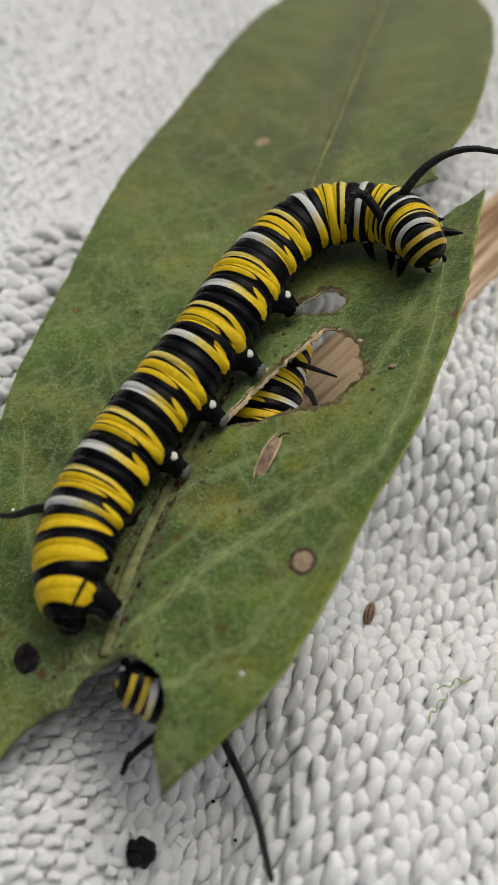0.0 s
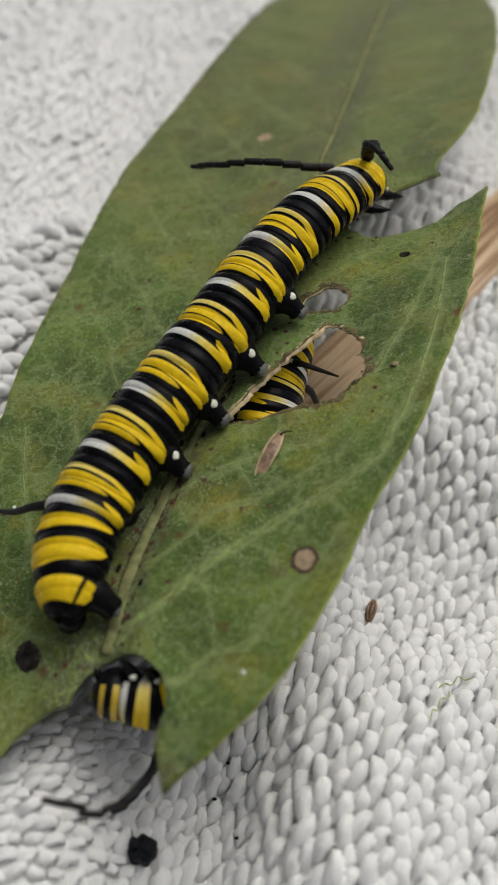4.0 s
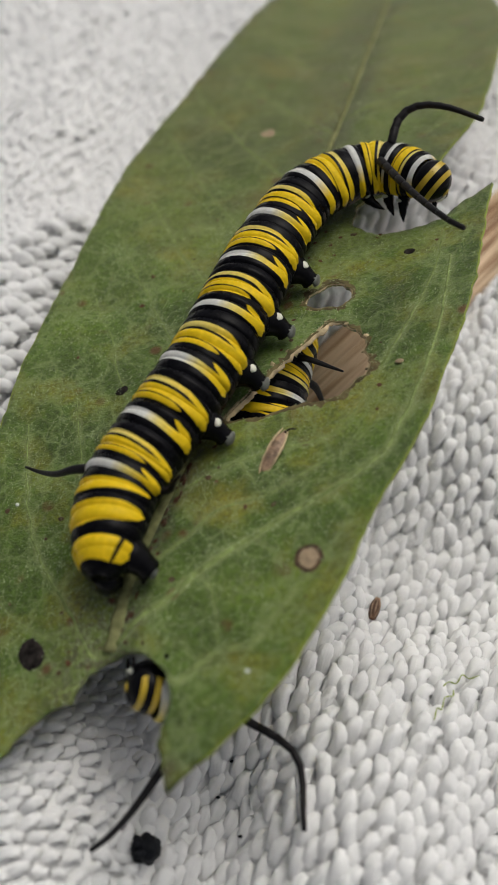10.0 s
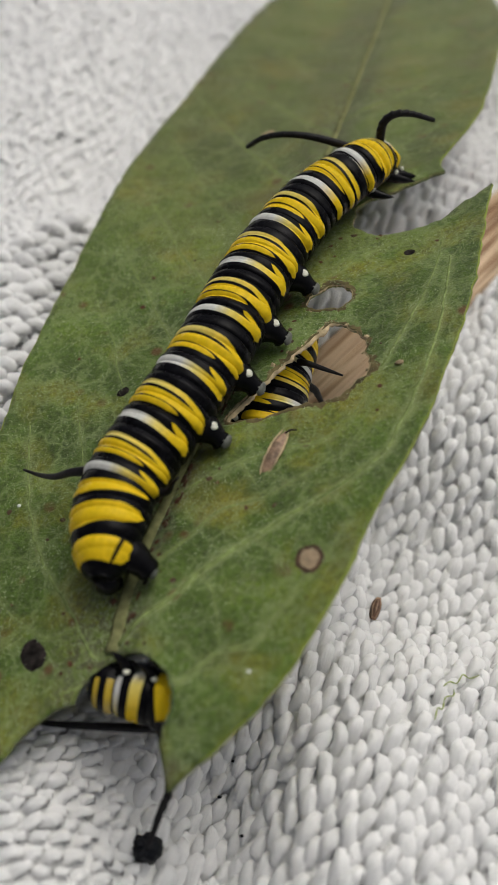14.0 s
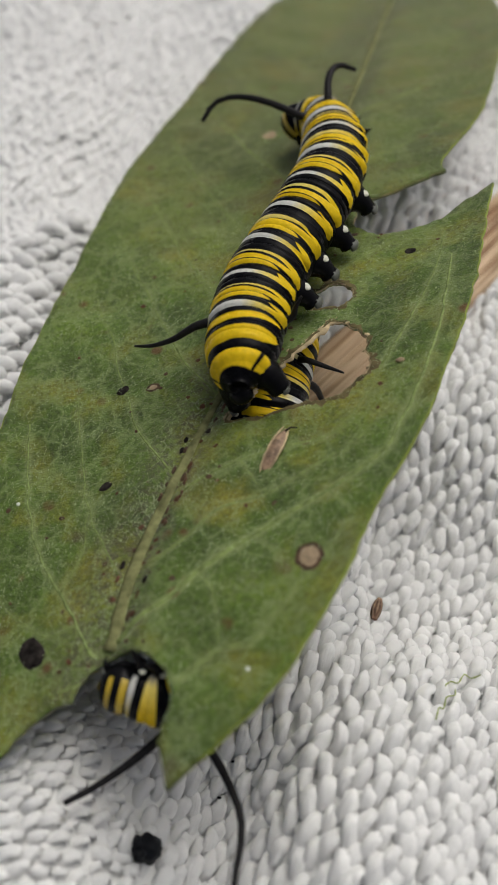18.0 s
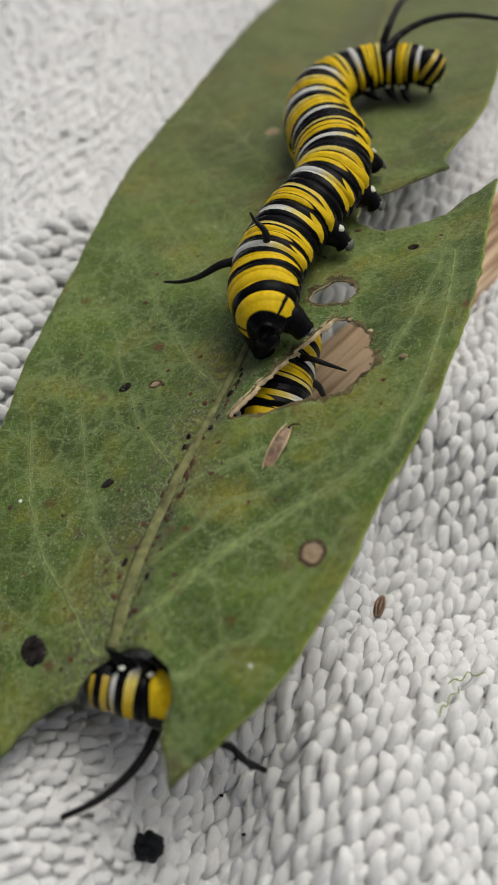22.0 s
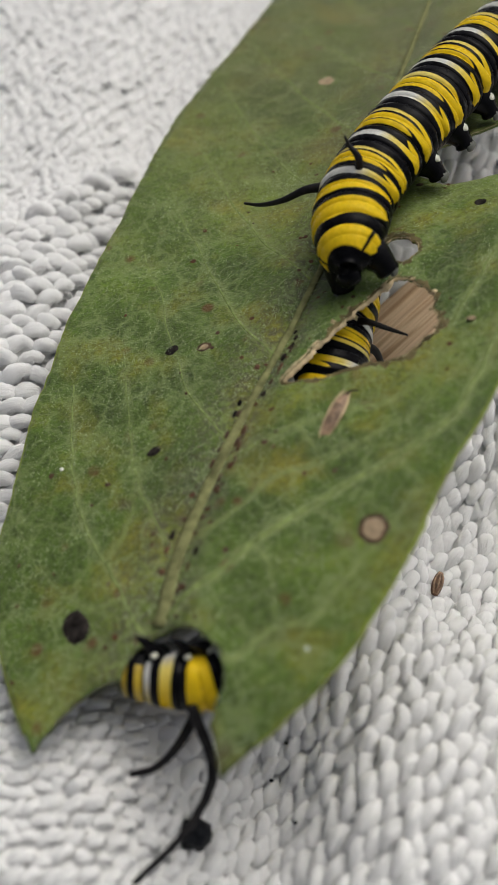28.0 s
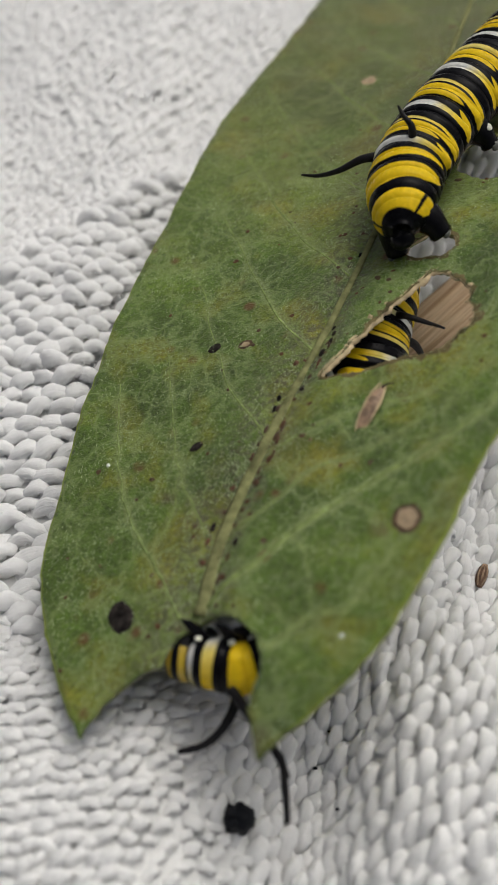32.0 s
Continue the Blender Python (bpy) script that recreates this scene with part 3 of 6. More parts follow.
def leaf():
    from mathutils.geometry import delaunay_2d_cdt
    plant = thing("milkweed_leaf", "large green milkweed leaf with chewed holes, lying over the towel", "leaf")
    rim = rim_loops()
    loops = [rim] + [b for group in BITES.values() for b in group]
    pts, edges = [], []
    for lp in loops:
        base = len(pts)
        pts += [Vector(p) for p in lp]
        edges += [(base + i, base + (i + 1) % len(lp)) for i in range(len(lp))]
    rng = random.Random(2)
    y = -31.0
    while y < 94:
        step = 0.36 if y < 26 else (0.6 if y < 50 else 1.4)
        x = mid_s(y) - left_width(y)
        while x < mid_s(y) + right_width(y):
            pts.append(Vector((x + rng.uniform(-0.25, 0.25) * step, y + rng.uniform(-0.25, 0.25) * step)))
            x += step
        y += step
    vs, _, fs, _, _, _ = delaunay_2d_cdt(pts, edges, [], 0, 0.01)
    eaten = [b for group in BITES.values() for b in group]
    flat = np.array([(v.x, v.y) for v in vs])
    centres = np.array([flat[list(f)].mean(axis=0) for f in fs])
    sound = all_within(centres, rim)
    for b in eaten:
        sound &= ~all_within(centres, b)
    keep = [tuple(f) for f, good in zip(fs, sound) if good]
    used = sorted({i for f in keep for i in f})
    index = {v: i for i, v in enumerate(used)}

    def lift(x, y):
        d = x - mid_s(y)
        # the blade swells between its side veins, and dips along the midrib
        swell = 0.05 * math.sin((y - 0.75 * abs(d)) * 0.9) * blend(1.0, 5.0, abs(d))
        return leaf_height(x, y) + swell - 0.55 * math.exp(-(d / 1.3) ** 2) + 0.12 * noise.noise((x * 0.35, y * 0.35, 2))

    verts = [(vs[i].x, vs[i].y, lift(vs[i].x, vs[i].y)) for i in used]
    faces = [tuple(index[i] for i in f) for f in keep]
    blade_mesh = mesh_of("blade", verts, faces, M_LEAF)
    layer = blade_mesh.uv_layers.new(name="blade")
    for lp, item in zip(blade_mesh.loops, layer.data):
        x, yy, _ = verts[lp.vertex_index]
        item.uv = (0.5 + (x - mid_s(yy)) / 40.0, yy / 100.0)
    blade = part("blade", blade_mesh, plant, "green downy leaf blade with yellow mottling")
    solid = blade.modifiers.new("thickness", "SOLIDIFY")
    solid.thickness, solid.offset = 0.35 * MM, -1
    # midrib
    path, radii = [], []
    for yy in np.linspace(-16.6, 88, 200):
        x = mid_s(yy)
        path.append((x + 0.06 * noise.noise((0.9 * yy, 5, 0)), yy, lift(x, yy) + 0.14))
        radii.append(float(np.interp(yy, (-17, -12, -4, 2, 16, 40), (0.50, 0.46, 0.36, 0.26, 0.24, 0.26))) * (1 + 0.25 * noise.noise((0.8 * yy, 0, 0))))
    part("midrib", tube("midrib", path, radii, M_VEIN, 8, 0.3), plant, "pale midrib")
    # side veins that sweep towards the tip and join along the edge
    lines = []
    for side, width in ((-1, left_width), (1, right_width)):
        for y0 in ((-4.0, 3.0, 10.0, 18.0, 27.0, 36.0, 46.0) if side < 0 else (27.0, 38.0, 50.0, 62.0)):
            line = []
            for q in np.linspace(0.02, 0.90, 26):
                w = width(y0 + 9 * q * q) * q
                yy = y0 + (0.62 if side > 0 else 1.15) * w * (0.75 + 0.45 * q)
                line.append((mid_s(yy) + side * w + 0.5 * noise.noise((0.22 * yy, side, y0)), yy))
            lines.append((line, 0.12 if side > 0 else 0.09))
    for points, wide in VEINS:
        lines.append(([(p.x + 0.2 * noise.noise((0.7 * p.y, 3, 0)), p.y) for p in smooth_line([(x, yy, 0) for x, yy in points], 8)], wide))
    soft = np.zeros(len(verts))
    grid = np.array(verts)[:, :2]
    for line, wide in lines:
        fine = np.array([(a[0] + (b[0] - a[0]) * q, a[1] + (b[1] - a[1]) * q) for a, b in zip(line, line[1:]) for q in (0, 0.34, 0.67)])
        near = np.where((grid[:, 0] > fine[:, 0].min() - 2) & (grid[:, 0] < fine[:, 0].max() + 2) & (grid[:, 1] > fine[:, 1].min() - 2) & (grid[:, 1] < fine[:, 1].max() + 2))[0]
        d = np.sqrt(((grid[near][:, None, :] - fine[None, :, :]) ** 2).sum(axis=2))
        thin = 1 - 0.6 * d.argmin(axis=1) / len(fine)
        soft[near] = np.maximum(soft[near], (0.5 + 2.6 * wide) * thin * np.exp(-(d.min(axis=1) / (0.15 + 0.7 * wide)) ** 2))
        line = [p for p in line if not any(within(p, b) for b in eaten) and within(p, rim)]
        path = [(x, yy, lift(x, yy) - 0.012) for x, yy in line]
        if len(path) > 4:
            part("side_vein", tube("side_vein", path, [wide * (1 - 0.6 * i / len(path)) + 0.03 for i in range(len(path))], M_LATERAL, 8, 0.22), plant)
    stain = np.zeros(len(verts))
    for x, yy, rx, ry, turn, much in BRUISES:
        dx, dy = grid[:, 0] - x, grid[:, 1] - yy
        a, b = (dx * math.cos(turn) + dy * math.sin(turn)) / rx, (dy * math.cos(turn) - dx * math.sin(turn)) / ry
        stain = np.maximum(stain, much * np.exp(-(a * a + b * b) ** 2))
    for key, values in (("vein", soft), ("stain", stain)):
        blade_mesh.attributes.new(key, "FLOAT", "POINT").data.foreach_set("value", values.astype(np.float32))
    # dry brown lip round each bite
    rng = random.Random(9)
    for key, group in BITES.items():
        if key == "near_notch":
            continue
        for b in group:
            run = [p for p in b if within(p, rim) and not any(within(p, o) for o in eaten if o is not b)]
            first = next((i for i, p in enumerate(b) if p not in run), 0)
            run = [b[(first + i) % len(b)] for i in range(len(b) + 1) if b[(first + i) % len(b)] in run]
            path = [(x, yy, lift(x, yy) - 0.12) for x, yy in run]
            thick = lambda x, yy: 0.30 if key == "big_hole" and yy > 2.0 + 0.95 * x - 0.4 else (0.06 if key == "far_notch" else 0.12)
            radii = [max(0.05, thick(x, yy) * (1 + 0.6 * noise.noise((1.9 * x, 1.9 * yy, 7)) + 0.5 * noise.noise((5 * x, 5 * yy, 7))) + rng.uniform(-0.03, 0.03)) for x, yy in run]
            part("chewed_lip", tube("chewed_lip", path, radii, M_CHEWED, 7, 0.40), plant, "dried brown chewed edge")
            if key == "far_notch":
                continue
            # browned skin round the hole
            cx, cy = sum(p[0] for p in run) / len(run), sum(p[1] for p in run) / len(run)
            bv, bf = [], []
            for k, (x, yy) in enumerate(run):
                d = math.hypot(x - cx, yy - cy)
                w = max(0.06, 0.34 + 0.7 * noise.noise((1.1 * x, 1.1 * yy, 3)) + 0.3 * noise.noise((4 * x, 4 * yy, 3)))
                for q, up in ((-0.04, 0.0), (0.5 * w, 0.03), (w, -0.02)):
                    px, py = x + (x - cx) / d * q, yy + (yy - cy) / d * q
                    bv.append((px, py, lift(px, py) + up + 0.012))
            for k in range(len(run) - 1):
                for q in (0, 1):
                    bf.append((3 * k + q, 3 * k + 3 + q, 3 * k + 4 + q, 3 * k + 1 + q))
            part("browned_rim", mesh_of("browned_rim", bv, bf, M_RIM), plant, "browned skin round the hole")
    for x, yy, size in ((6.9, 8.6, 0.75), (6.2, 8.4, 0.5), (7.6, 7.7, 0.45), (5.0, 7.6, 0.34), (4.2, 6.8, 0.36), (3.0, 5.7, 0.32), (1.9, 4.5, 0.46), (0.6, 2.9, 0.36), (-0.5, 1.7, 0.30), (-1.6, 0.4, 0.40), (8.9, 5.9, 0.45), (8.5, 4.6, 0.3), (8.7, 2.6, 0.28), (4.4, 10.9, 0.34), (4.9, 9.7, 0.30), (8.1, 11.6, 0.26), (6.9, 12.6, 0.24)):
        part("torn_flake", lump("torn_flake", (size * 0.8, size * 0.42, 0.06), M_CHEWED, 0.55, x), plant, "dry torn flake at the chewed edge", pose(x * MM, yy * MM, (lift(x, yy) - 0.08) * MM, rng.uniform(-25, 25), rng.uniform(-25, 25), rng.uniform(0, 180)))
    # paler thickened margin
    for lo, hi, which in ((-22.5, 90, -1), (-25.2, 21.5, 1), (26.0, 90, 1)):
        run = [p for p in rim if lo < p[1] < hi and (p[0] - mid_s(p[1])) * which > 0 and not any(within(p, o) for o in eaten)]
        run.sort(key=lambda p: p[1])
        path = [(x, yy, lift(x, yy) - 0.15) for x, yy in run]
        part("margin", tube("margin", path, [0.15 + 0.03 * noise.noise((0.2 * yy, which, 0)) for _, yy in run], M_MARGIN, 6, 0.9), plant, "pale green leaf margin")
    # blemishes
    def spot(x, y, rx, ry, turn, material, name="blemish", label="", proud=0.05, seed=0):
        vts, fcs, n = [], [], 14
        for ring, k in enumerate((1.0, 0.72, 0.0)):
            for j in range(n):
                a = 2 * math.pi * j / n
                r = k * (1 + 0.20 * noise.noise((math.cos(a) * 1.7 + seed, math.sin(a) * 1.7, seed * 3.1)))
                px, py = rx * r * math.cos(a), ry * r * math.sin(a)
                qx, qy = x + px * math.cos(turn) - py * math.sin(turn), y + px * math.sin(turn) + py * math.cos(turn)
                vts.append((qx, qy, lift(qx, qy) + (0.012, proud, proud)[ring]))
        for ring in range(2):
            for j in range(n):
                q = (j + 1) % n
                fcs.append((ring * n + j, ring * n + q, (ring + 1) * n + q, (ring + 1) * n + j))
        part(name, mesh_of(name, vts, fcs, material), plant, label)

    spot(3.85, -12.6, 0.95, 1.05, 0.3, M_BROWN, seed=1, proud=0.03)
    spot(3.85, -12.6, 0.72, 0.82, 0.3, M_PALESPOT, label="pale dry spot with a brown ring", proud=0.07, seed=1)
    spot(-14.5, -15.6, 0.85, 1.25, 0.5, M_SCAB, label="dark scabbed spot", proud=0.14, seed=3)
    spot(-9.8, 5.9, 0.55, 0.40, 0.4, M_SCAB, seed=4)
    spot(-7.35, 5.5, 0.55, 0.42, 0.2, M_BROWN, seed=5, proud=0.03)
    spot(-7.35, 5.5, 0.36, 0.27, 0.2, M_PALESPOT, seed=5, proud=0.06)
    spot(-10.4, -3.2, 0.50, 0.36, 0.5, M_SCAB, seed=6)
    spot(2.1, 38.5, 0.7, 0.7, 0.0, M_PALESPOT, seed=9)
    spot(12.7, 14.7, 0.45, 0.35, 0.0, M_SCAB, seed=11)
    for i in range(130):
        yy = rng.uniform(-20, 30)
        d = rng.gauss(0.2, 2.2) if i < 70 else rng.uniform(-15, 14)
        x = mid_s(yy) + d
        if any(within((x, yy), b) for b in eaten) or not within((x, yy), rim):
            continue
        r = rng.uniform(0.08, 0.21)
        spot(x, yy, r, r * rng.uniform(0.6, 1.5), rng.uniform(0, 3), rng.choice((M_BROWN, M_RUST, M_RUST)), name="speck", seed=20 + i, proud=0.03)
    for i in range(34):
        yy = rng.uniform(-15, 6)
        x = mid_s(yy) + rng.choice((-1, 1, 1)) * rng.uniform(0.5, 1.1)
        if any(within((x, yy), b) for b in eaten):
            continue
        spot(x, yy, rng.uniform(0.10, 0.22), rng.uniform(0.2, 0.42), -0.3, rng.choice((M_BROWN, M_SCAB, M_RUST)), name="speck", seed=200 + i, proud=0.10)
    # white down: short curled hairs lying on the blade
    hv, hf = [], []
    seeds = []
    for i in range(30000):
        yy = rng.uniform(-26, 24) if i < 21000 else rng.uniform(20, 60)
        x = mid_s(yy) + (rng.uniform(-left_width(yy), right_width(yy)) * 0.98 if i % 5 else rng.gauss(-0.5, 1.3))
        if noise.noise((x * 0.25, yy * 0.25, 11)) + 0.5 * noise.noise((x * 0.9, yy * 0.9, 4)) < rng.uniform(-0.5, 0.45):
            continue
        seeds.append((x, yy))
    sound = all_within(np.array(seeds), rim)
    for b in eaten:
        sound &= ~all_within(np.array(seeds), b)
    for (x, yy), good in zip(seeds, sound):
        if not good:
            continue
        a, curl, reach, w = rng.uniform(0, 6.28), rng.uniform(-2.6, 2.6), rng.uniform(0.10, 0.26), rng.uniform(0.009, 0.015)
        base, px, py = len(hv), x, yy
        for k in range(4):
            nx, ny = -math.sin(a), math.cos(a)
            z = lift(px, py) + 0.03 + 0.05 * math.sin(1.05 * k)
            hv += [(px + nx * w, py + ny * w, z), (px, py, z + 1.4 * w), (px - nx * w, py - ny * w, z)]
            px, py, a = px + reach / 3 * math.cos(a), py + reach / 3 * math.sin(a), a + curl / 3
        for k in range(3):
            b = base + 3 * k
            hf += [(b, b + 3, b + 4, b + 1), (b + 1, b + 4, b + 5, b + 2)]
    tagged(part("down", mesh_of("down", hv, hf, M_DOWN), plant), "short white leaf hairs", kind="stuff")
    for x, yy in ((-0.05, -19.7), (-17.0, -3.5)):
        part("white_dot", lump("white_dot", (0.15, 0.15, 0.07), M_WHITEDOT), plant, "tiny white dot", pose(x * MM, yy * MM, (lift(x, yy) + 0.05) * MM))
    return plant, lift


# ---- stick, seeds, droppings ----
def wooden_stick():
    """A flat, split wooden stick under the leaf."""
    a, b = Vector((1.3, 6.3, 1.6)), Vector((54.1, 67.8, 1.6))
    length, width, thick = (b - a).length, 6.9, 2.0
    verts, faces = [], []
    prof = [(-0.5, -0.40), (-0.5, 0.40), (-0.46, 0.5), (-0.17, 0.52), (0.15, 0.50), (0.46, 0.5), (0.5, 0.40), (0.5, -0.40), (0.46, -0.5), (-0.46, -0.5)]
    n, m = 26, len(prof)
    for i in range(n):
        x = length * i / (n - 1)
        for j, (u, v) in enumerate(prof):
            verts.append((x, u * width + 0.12 * noise.noise((x * 0.08, j, 0)), v * thick + 0.06 * noise.noise((x * 0.2, j * 2.0, 5))))
    for i in range(n - 1):
        for j in range(m):
            q = (j + 1) % m
            faces.append((i * m + j, (i + 1) * m + j, (i + 1) * m + q, i * m + q))
    faces += [tuple(range(m)), tuple((n - 1) * m + j for j in range(m))[::-1]]
    ob = thing("wooden_stick", "flat pale brown wooden stick with dark grain, lying under the leaf", "stick", mesh_of("wooden_stick", verts, faces, M_WOOD))
    d = (b - a).normalized()
    yv = Vector((0, 0, 1)).cross(d).normalized()
    mtx = Matrix((d, yv, d.cross(yv))).transposed().to_4x4()
    ob.matrix_basis = Matrix.Translation(a * MM) @ mtx


def small_things(lift):
    def husk_mesh():
        path = [(-1.75, 0, 0), (-1.2, 0.05, 0.1), (-0.2, 0.0, 0.16), (0.8, -0.05, 0.12), (1.4, 0, 0.05), (1.85, 0.05, 0.0)]
        return tube("shell", smooth_line(path, 4), [0.06 + 0.44 * math.sin(math.pi * min(1, (i + 0.4) / 19)) ** 0.8 * (1 + 0.3 * noise.noise((0.7 * i, 2, 0))) for i in range(21)], M_HUSK, 12, 0.5)

    x, y = 1.8, -3.6
    husk = thing("seed_husk", "dry pale brown seed husk on the leaf", "husk", at=pose(x * MM, y * MM, (lift(x, y) + 0.2) * MM, 0, -18, 62))
    part("shell", husk_mesh(), husk)
    for s in (-1, 1):
        part("rib", tube("rib", smooth_line([(-2.1, 0.12 * s, 0.05), (-1.2, 0.36 * s, 0.16), (0, 0.44 * s, 0.26), (1.0, 0.40 * s, 0.2), (1.9, 0.2 * s, 0.1)], 4), [0.04, 0.08, 0.06, 0.1, 0.08, 0.07, 0.1, 0.06, 0.09, 0.08, 0.1, 0.07, 0.09, 0.06, 0.08, 0.06, 0.03], M_CHEWED, 6), husk, "pale ragged rib")
    part("stalk", tube("stalk", [(1.6, 0, 0), (2.0, -0.3, 0.2), (2.2, -0.7, 0.1)], [0.1, 0.08, 0.05], M_SCAB, 6), husk, "dark hooked stalk")
    x, y = 10.75, 2.4
    chip = thing("seed_chip", "tiny beige seed chip on the leaf", "seed", at=pose(x * MM, y * MM, (lift(x, y) + 0.15) * MM, 0, -10, 10))
    part("kernel", lump("kernel", (0.34, 0.18, 0.15), M_PALESPOT, 0.2, 3.0), chip)
    x, y = 10.49, -5.06
    seed = thing("brown_seed", "small ribbed brown seed on the white towel", "seed", at=pose(x * MM, y * MM, (towel_height(x, y) + 1.8) * MM, 8, 0, 72))
    part("body", lump("body", (1.15, 0.46, 0.40), M_SEED, 0.08, 1.0), seed)
    for s in (-0.6, 0.0, 0.6):
        part("rib", tube("rib", smooth_line([(-1.0, 0.2 * s, 0.15), (0, 0.52 * s, 0.42 - 0.2 * abs(s)), (1.0, 0.2 * s, 0.15)], 5), [0.07] * 11, M_HUSK, 6), seed, "paler rib")
    x, y = -6.85, -25.66
    drop = thing("frass_pellet", "black caterpillar dropping with lumpy facets on the towel", "dropping", at=pose(x * MM, y * MM, (towel_height(x, y) + 1.6) * MM, 20, 10, 30))
    verts_me = lump("pellet", (1.0, 0.95, 1.05), M_FRASS, 0.13, 7.0, 12, 14)
    part("pellet", verts_me, drop)
    for i in range(7):
        a = i * 2.399
        part("facet", lump("facet", (0.42, 0.40, 0.38), M_FRASS, 0.15, i), drop, at=pose(0.72 * MM * math.cos(a), 0.72 * MM * math.sin(a), 0.75 * MM * math.sin(i * 1.9)))
    for x, y, pts in ((14.85, -14.82, ((-0.9, -0.4), (-0.4, 0.05), (0.1, -0.15), (0.6, 0.5), (1.1, 0.3), (1.8, 0.45))), (13.69, -16.73, ((-0.7, -1.2), (-0.4, -0.3), (-0.1, -0.4), (0.2, 0.4), (0.8, 0.6), (0.9, 1.1)))):
        z = towel_height(x, y) + 1.4
        sh = thing("plant_shred", "thin yellow-green plant shred on the towel", "plant shred", at=pose(x * MM, y * MM, z * MM), group="plant shreds")
        part("fibre", tube("fibre", smooth_line([(px, py, 0.12 * math.sin(4 * px)) for px, py in pts], 5), [0.05, 0.045, 0.07, 0.045, 0.04] * 5 + [0.03], M_SHRED, 6), sh)
    for x, y in ((-2.1, -21.04), (-1.09, -18.99), (-0.5, -24.13)):
        crumb = thing("frass_crumb", "tiny dark crumb on the towel", "dropping", at=pose(x * MM, y * MM, (towel_height(x, y) + 1.2) * MM), group="crumbs")
        part("grain", lump("grain", (0.16, 0.11, 0.12), M_FRASS, 0.3, x), crumb)


# ---- caterpillars ----
# where the segments begin, as a share of the body from tail to neck
SEGMENTS = (0.0, 0.14, 0.23, 0.335, 0.445, 0.55, 0.66, 0.765, 0.86, 0.94, 1.0)


def girth(f):
    """Body radius along its length, tail 0 to neck 1."""
    return 3.07 * float(np.interp(f, (0, 0.03, 0.08, 0.16, 0.35, 0.6, 0.78, 0.9, 1.0), (0.50, 0.72, 0.90, 0.99, 1.02, 1.0, 0.90, 0.77, 0.62)))


def ring_mesh(f0, f1, length, scale, cuts, front):
    """One soft fold of the body: a short barrel, rolled in at both ends."""
    across, sides = 9, 32
    me_v, me_f, uvs = [], [], []
    fm = (f0 + f1) / 2
    seg = max(i for i, s in enumerate(cuts[:-1]) if s <= fm + 1e-9)
    s0, s1 = cuts[seg], cuts[seg + 1]
    half = length * (f1 - f0) / 2 * 1.75
    rim = (0.80, 0.915, 0.972, 0.994, 1.0, 0.994, 0.972, 0.915, 0.80)
    if f0 == 0:
        rim = (0.42, 0.66, 0.80, 0.89, 0.95, 0.985, 0.99, 0.96, 0.90)
    for i in range(across):
        x = half * (-1 + 2 * i / (across - 1))
        f = fm + x / length
        u = (f - s0) / (s1 - s0)
        bulb = 0.085 * (math.exp(-((u - 0.02) / 0.13) ** 2) + math.exp(-((u - 0.45) / 0.13) ** 2)) if seg else 0.0
        crease = 1 - 0.035 * math.exp(-((u - 0.30) / 0.06) ** 2) - 0.03 * math.exp(-((u - 0.93) / 0.07) ** 2)
        r = girth(min(1, max(0, f))) * rim[i] * scale * crease
        for j in range(sides):
            a = 2 * math.pi * j / sides
            y, z = math.sin(a), math.cos(a)
            flat = 1.0 if z > -0.3 else 1.0 - 0.16 * blend(-0.3, -0.9, z)
            fold = 1 + (0.02 + bulb) * math.exp(-((abs(a if a <= math.pi else 2 * math.pi - a) - 1.72) / 0.26) ** 2)
            me_v.append((x, y * r * 1.03 * fold, z * r * flat * 0.97))
    for i in range(across - 1):
        for j in range(sides):
            q = (j + 1) % sides
            me_f.append((i * sides + j, (i + 1) * sides + j, (i + 1) * sides + q, i * sides + q))
            for ii, jj in ((i, j), (i + 1, j), (i + 1, j + 1), (i, j + 1)):
                f = fm + half * (-1 + 2 * ii / (across - 1)) / length
                v = 2 * jj / sides
                uvs.append(((f - s0) / (s1 - s0), v if v <= 1 else 2 - v))
    if f0 == 0:
        me_f.append(tuple(range(sides))[::-1])
        uvs += [(-0.04, v) for v in [1 - abs(1 - 2 * j / sides) for j in range(sides)][::-1]]
    mat = M_TAIL if seg == 0 else (M_SKIN if seg < 7 else front)
    me = mesh_of("body_ring", me_v, me_f, mat)
    layer = me.uv_layers.new(name="bands")
    for item, (a, b) in zip(layer.data, uvs):
        item.uv = (min(0.999, max(0.001, (a + 0.045) / 1.045)) if seg == 0 else a + seg, b)
    return me, seg


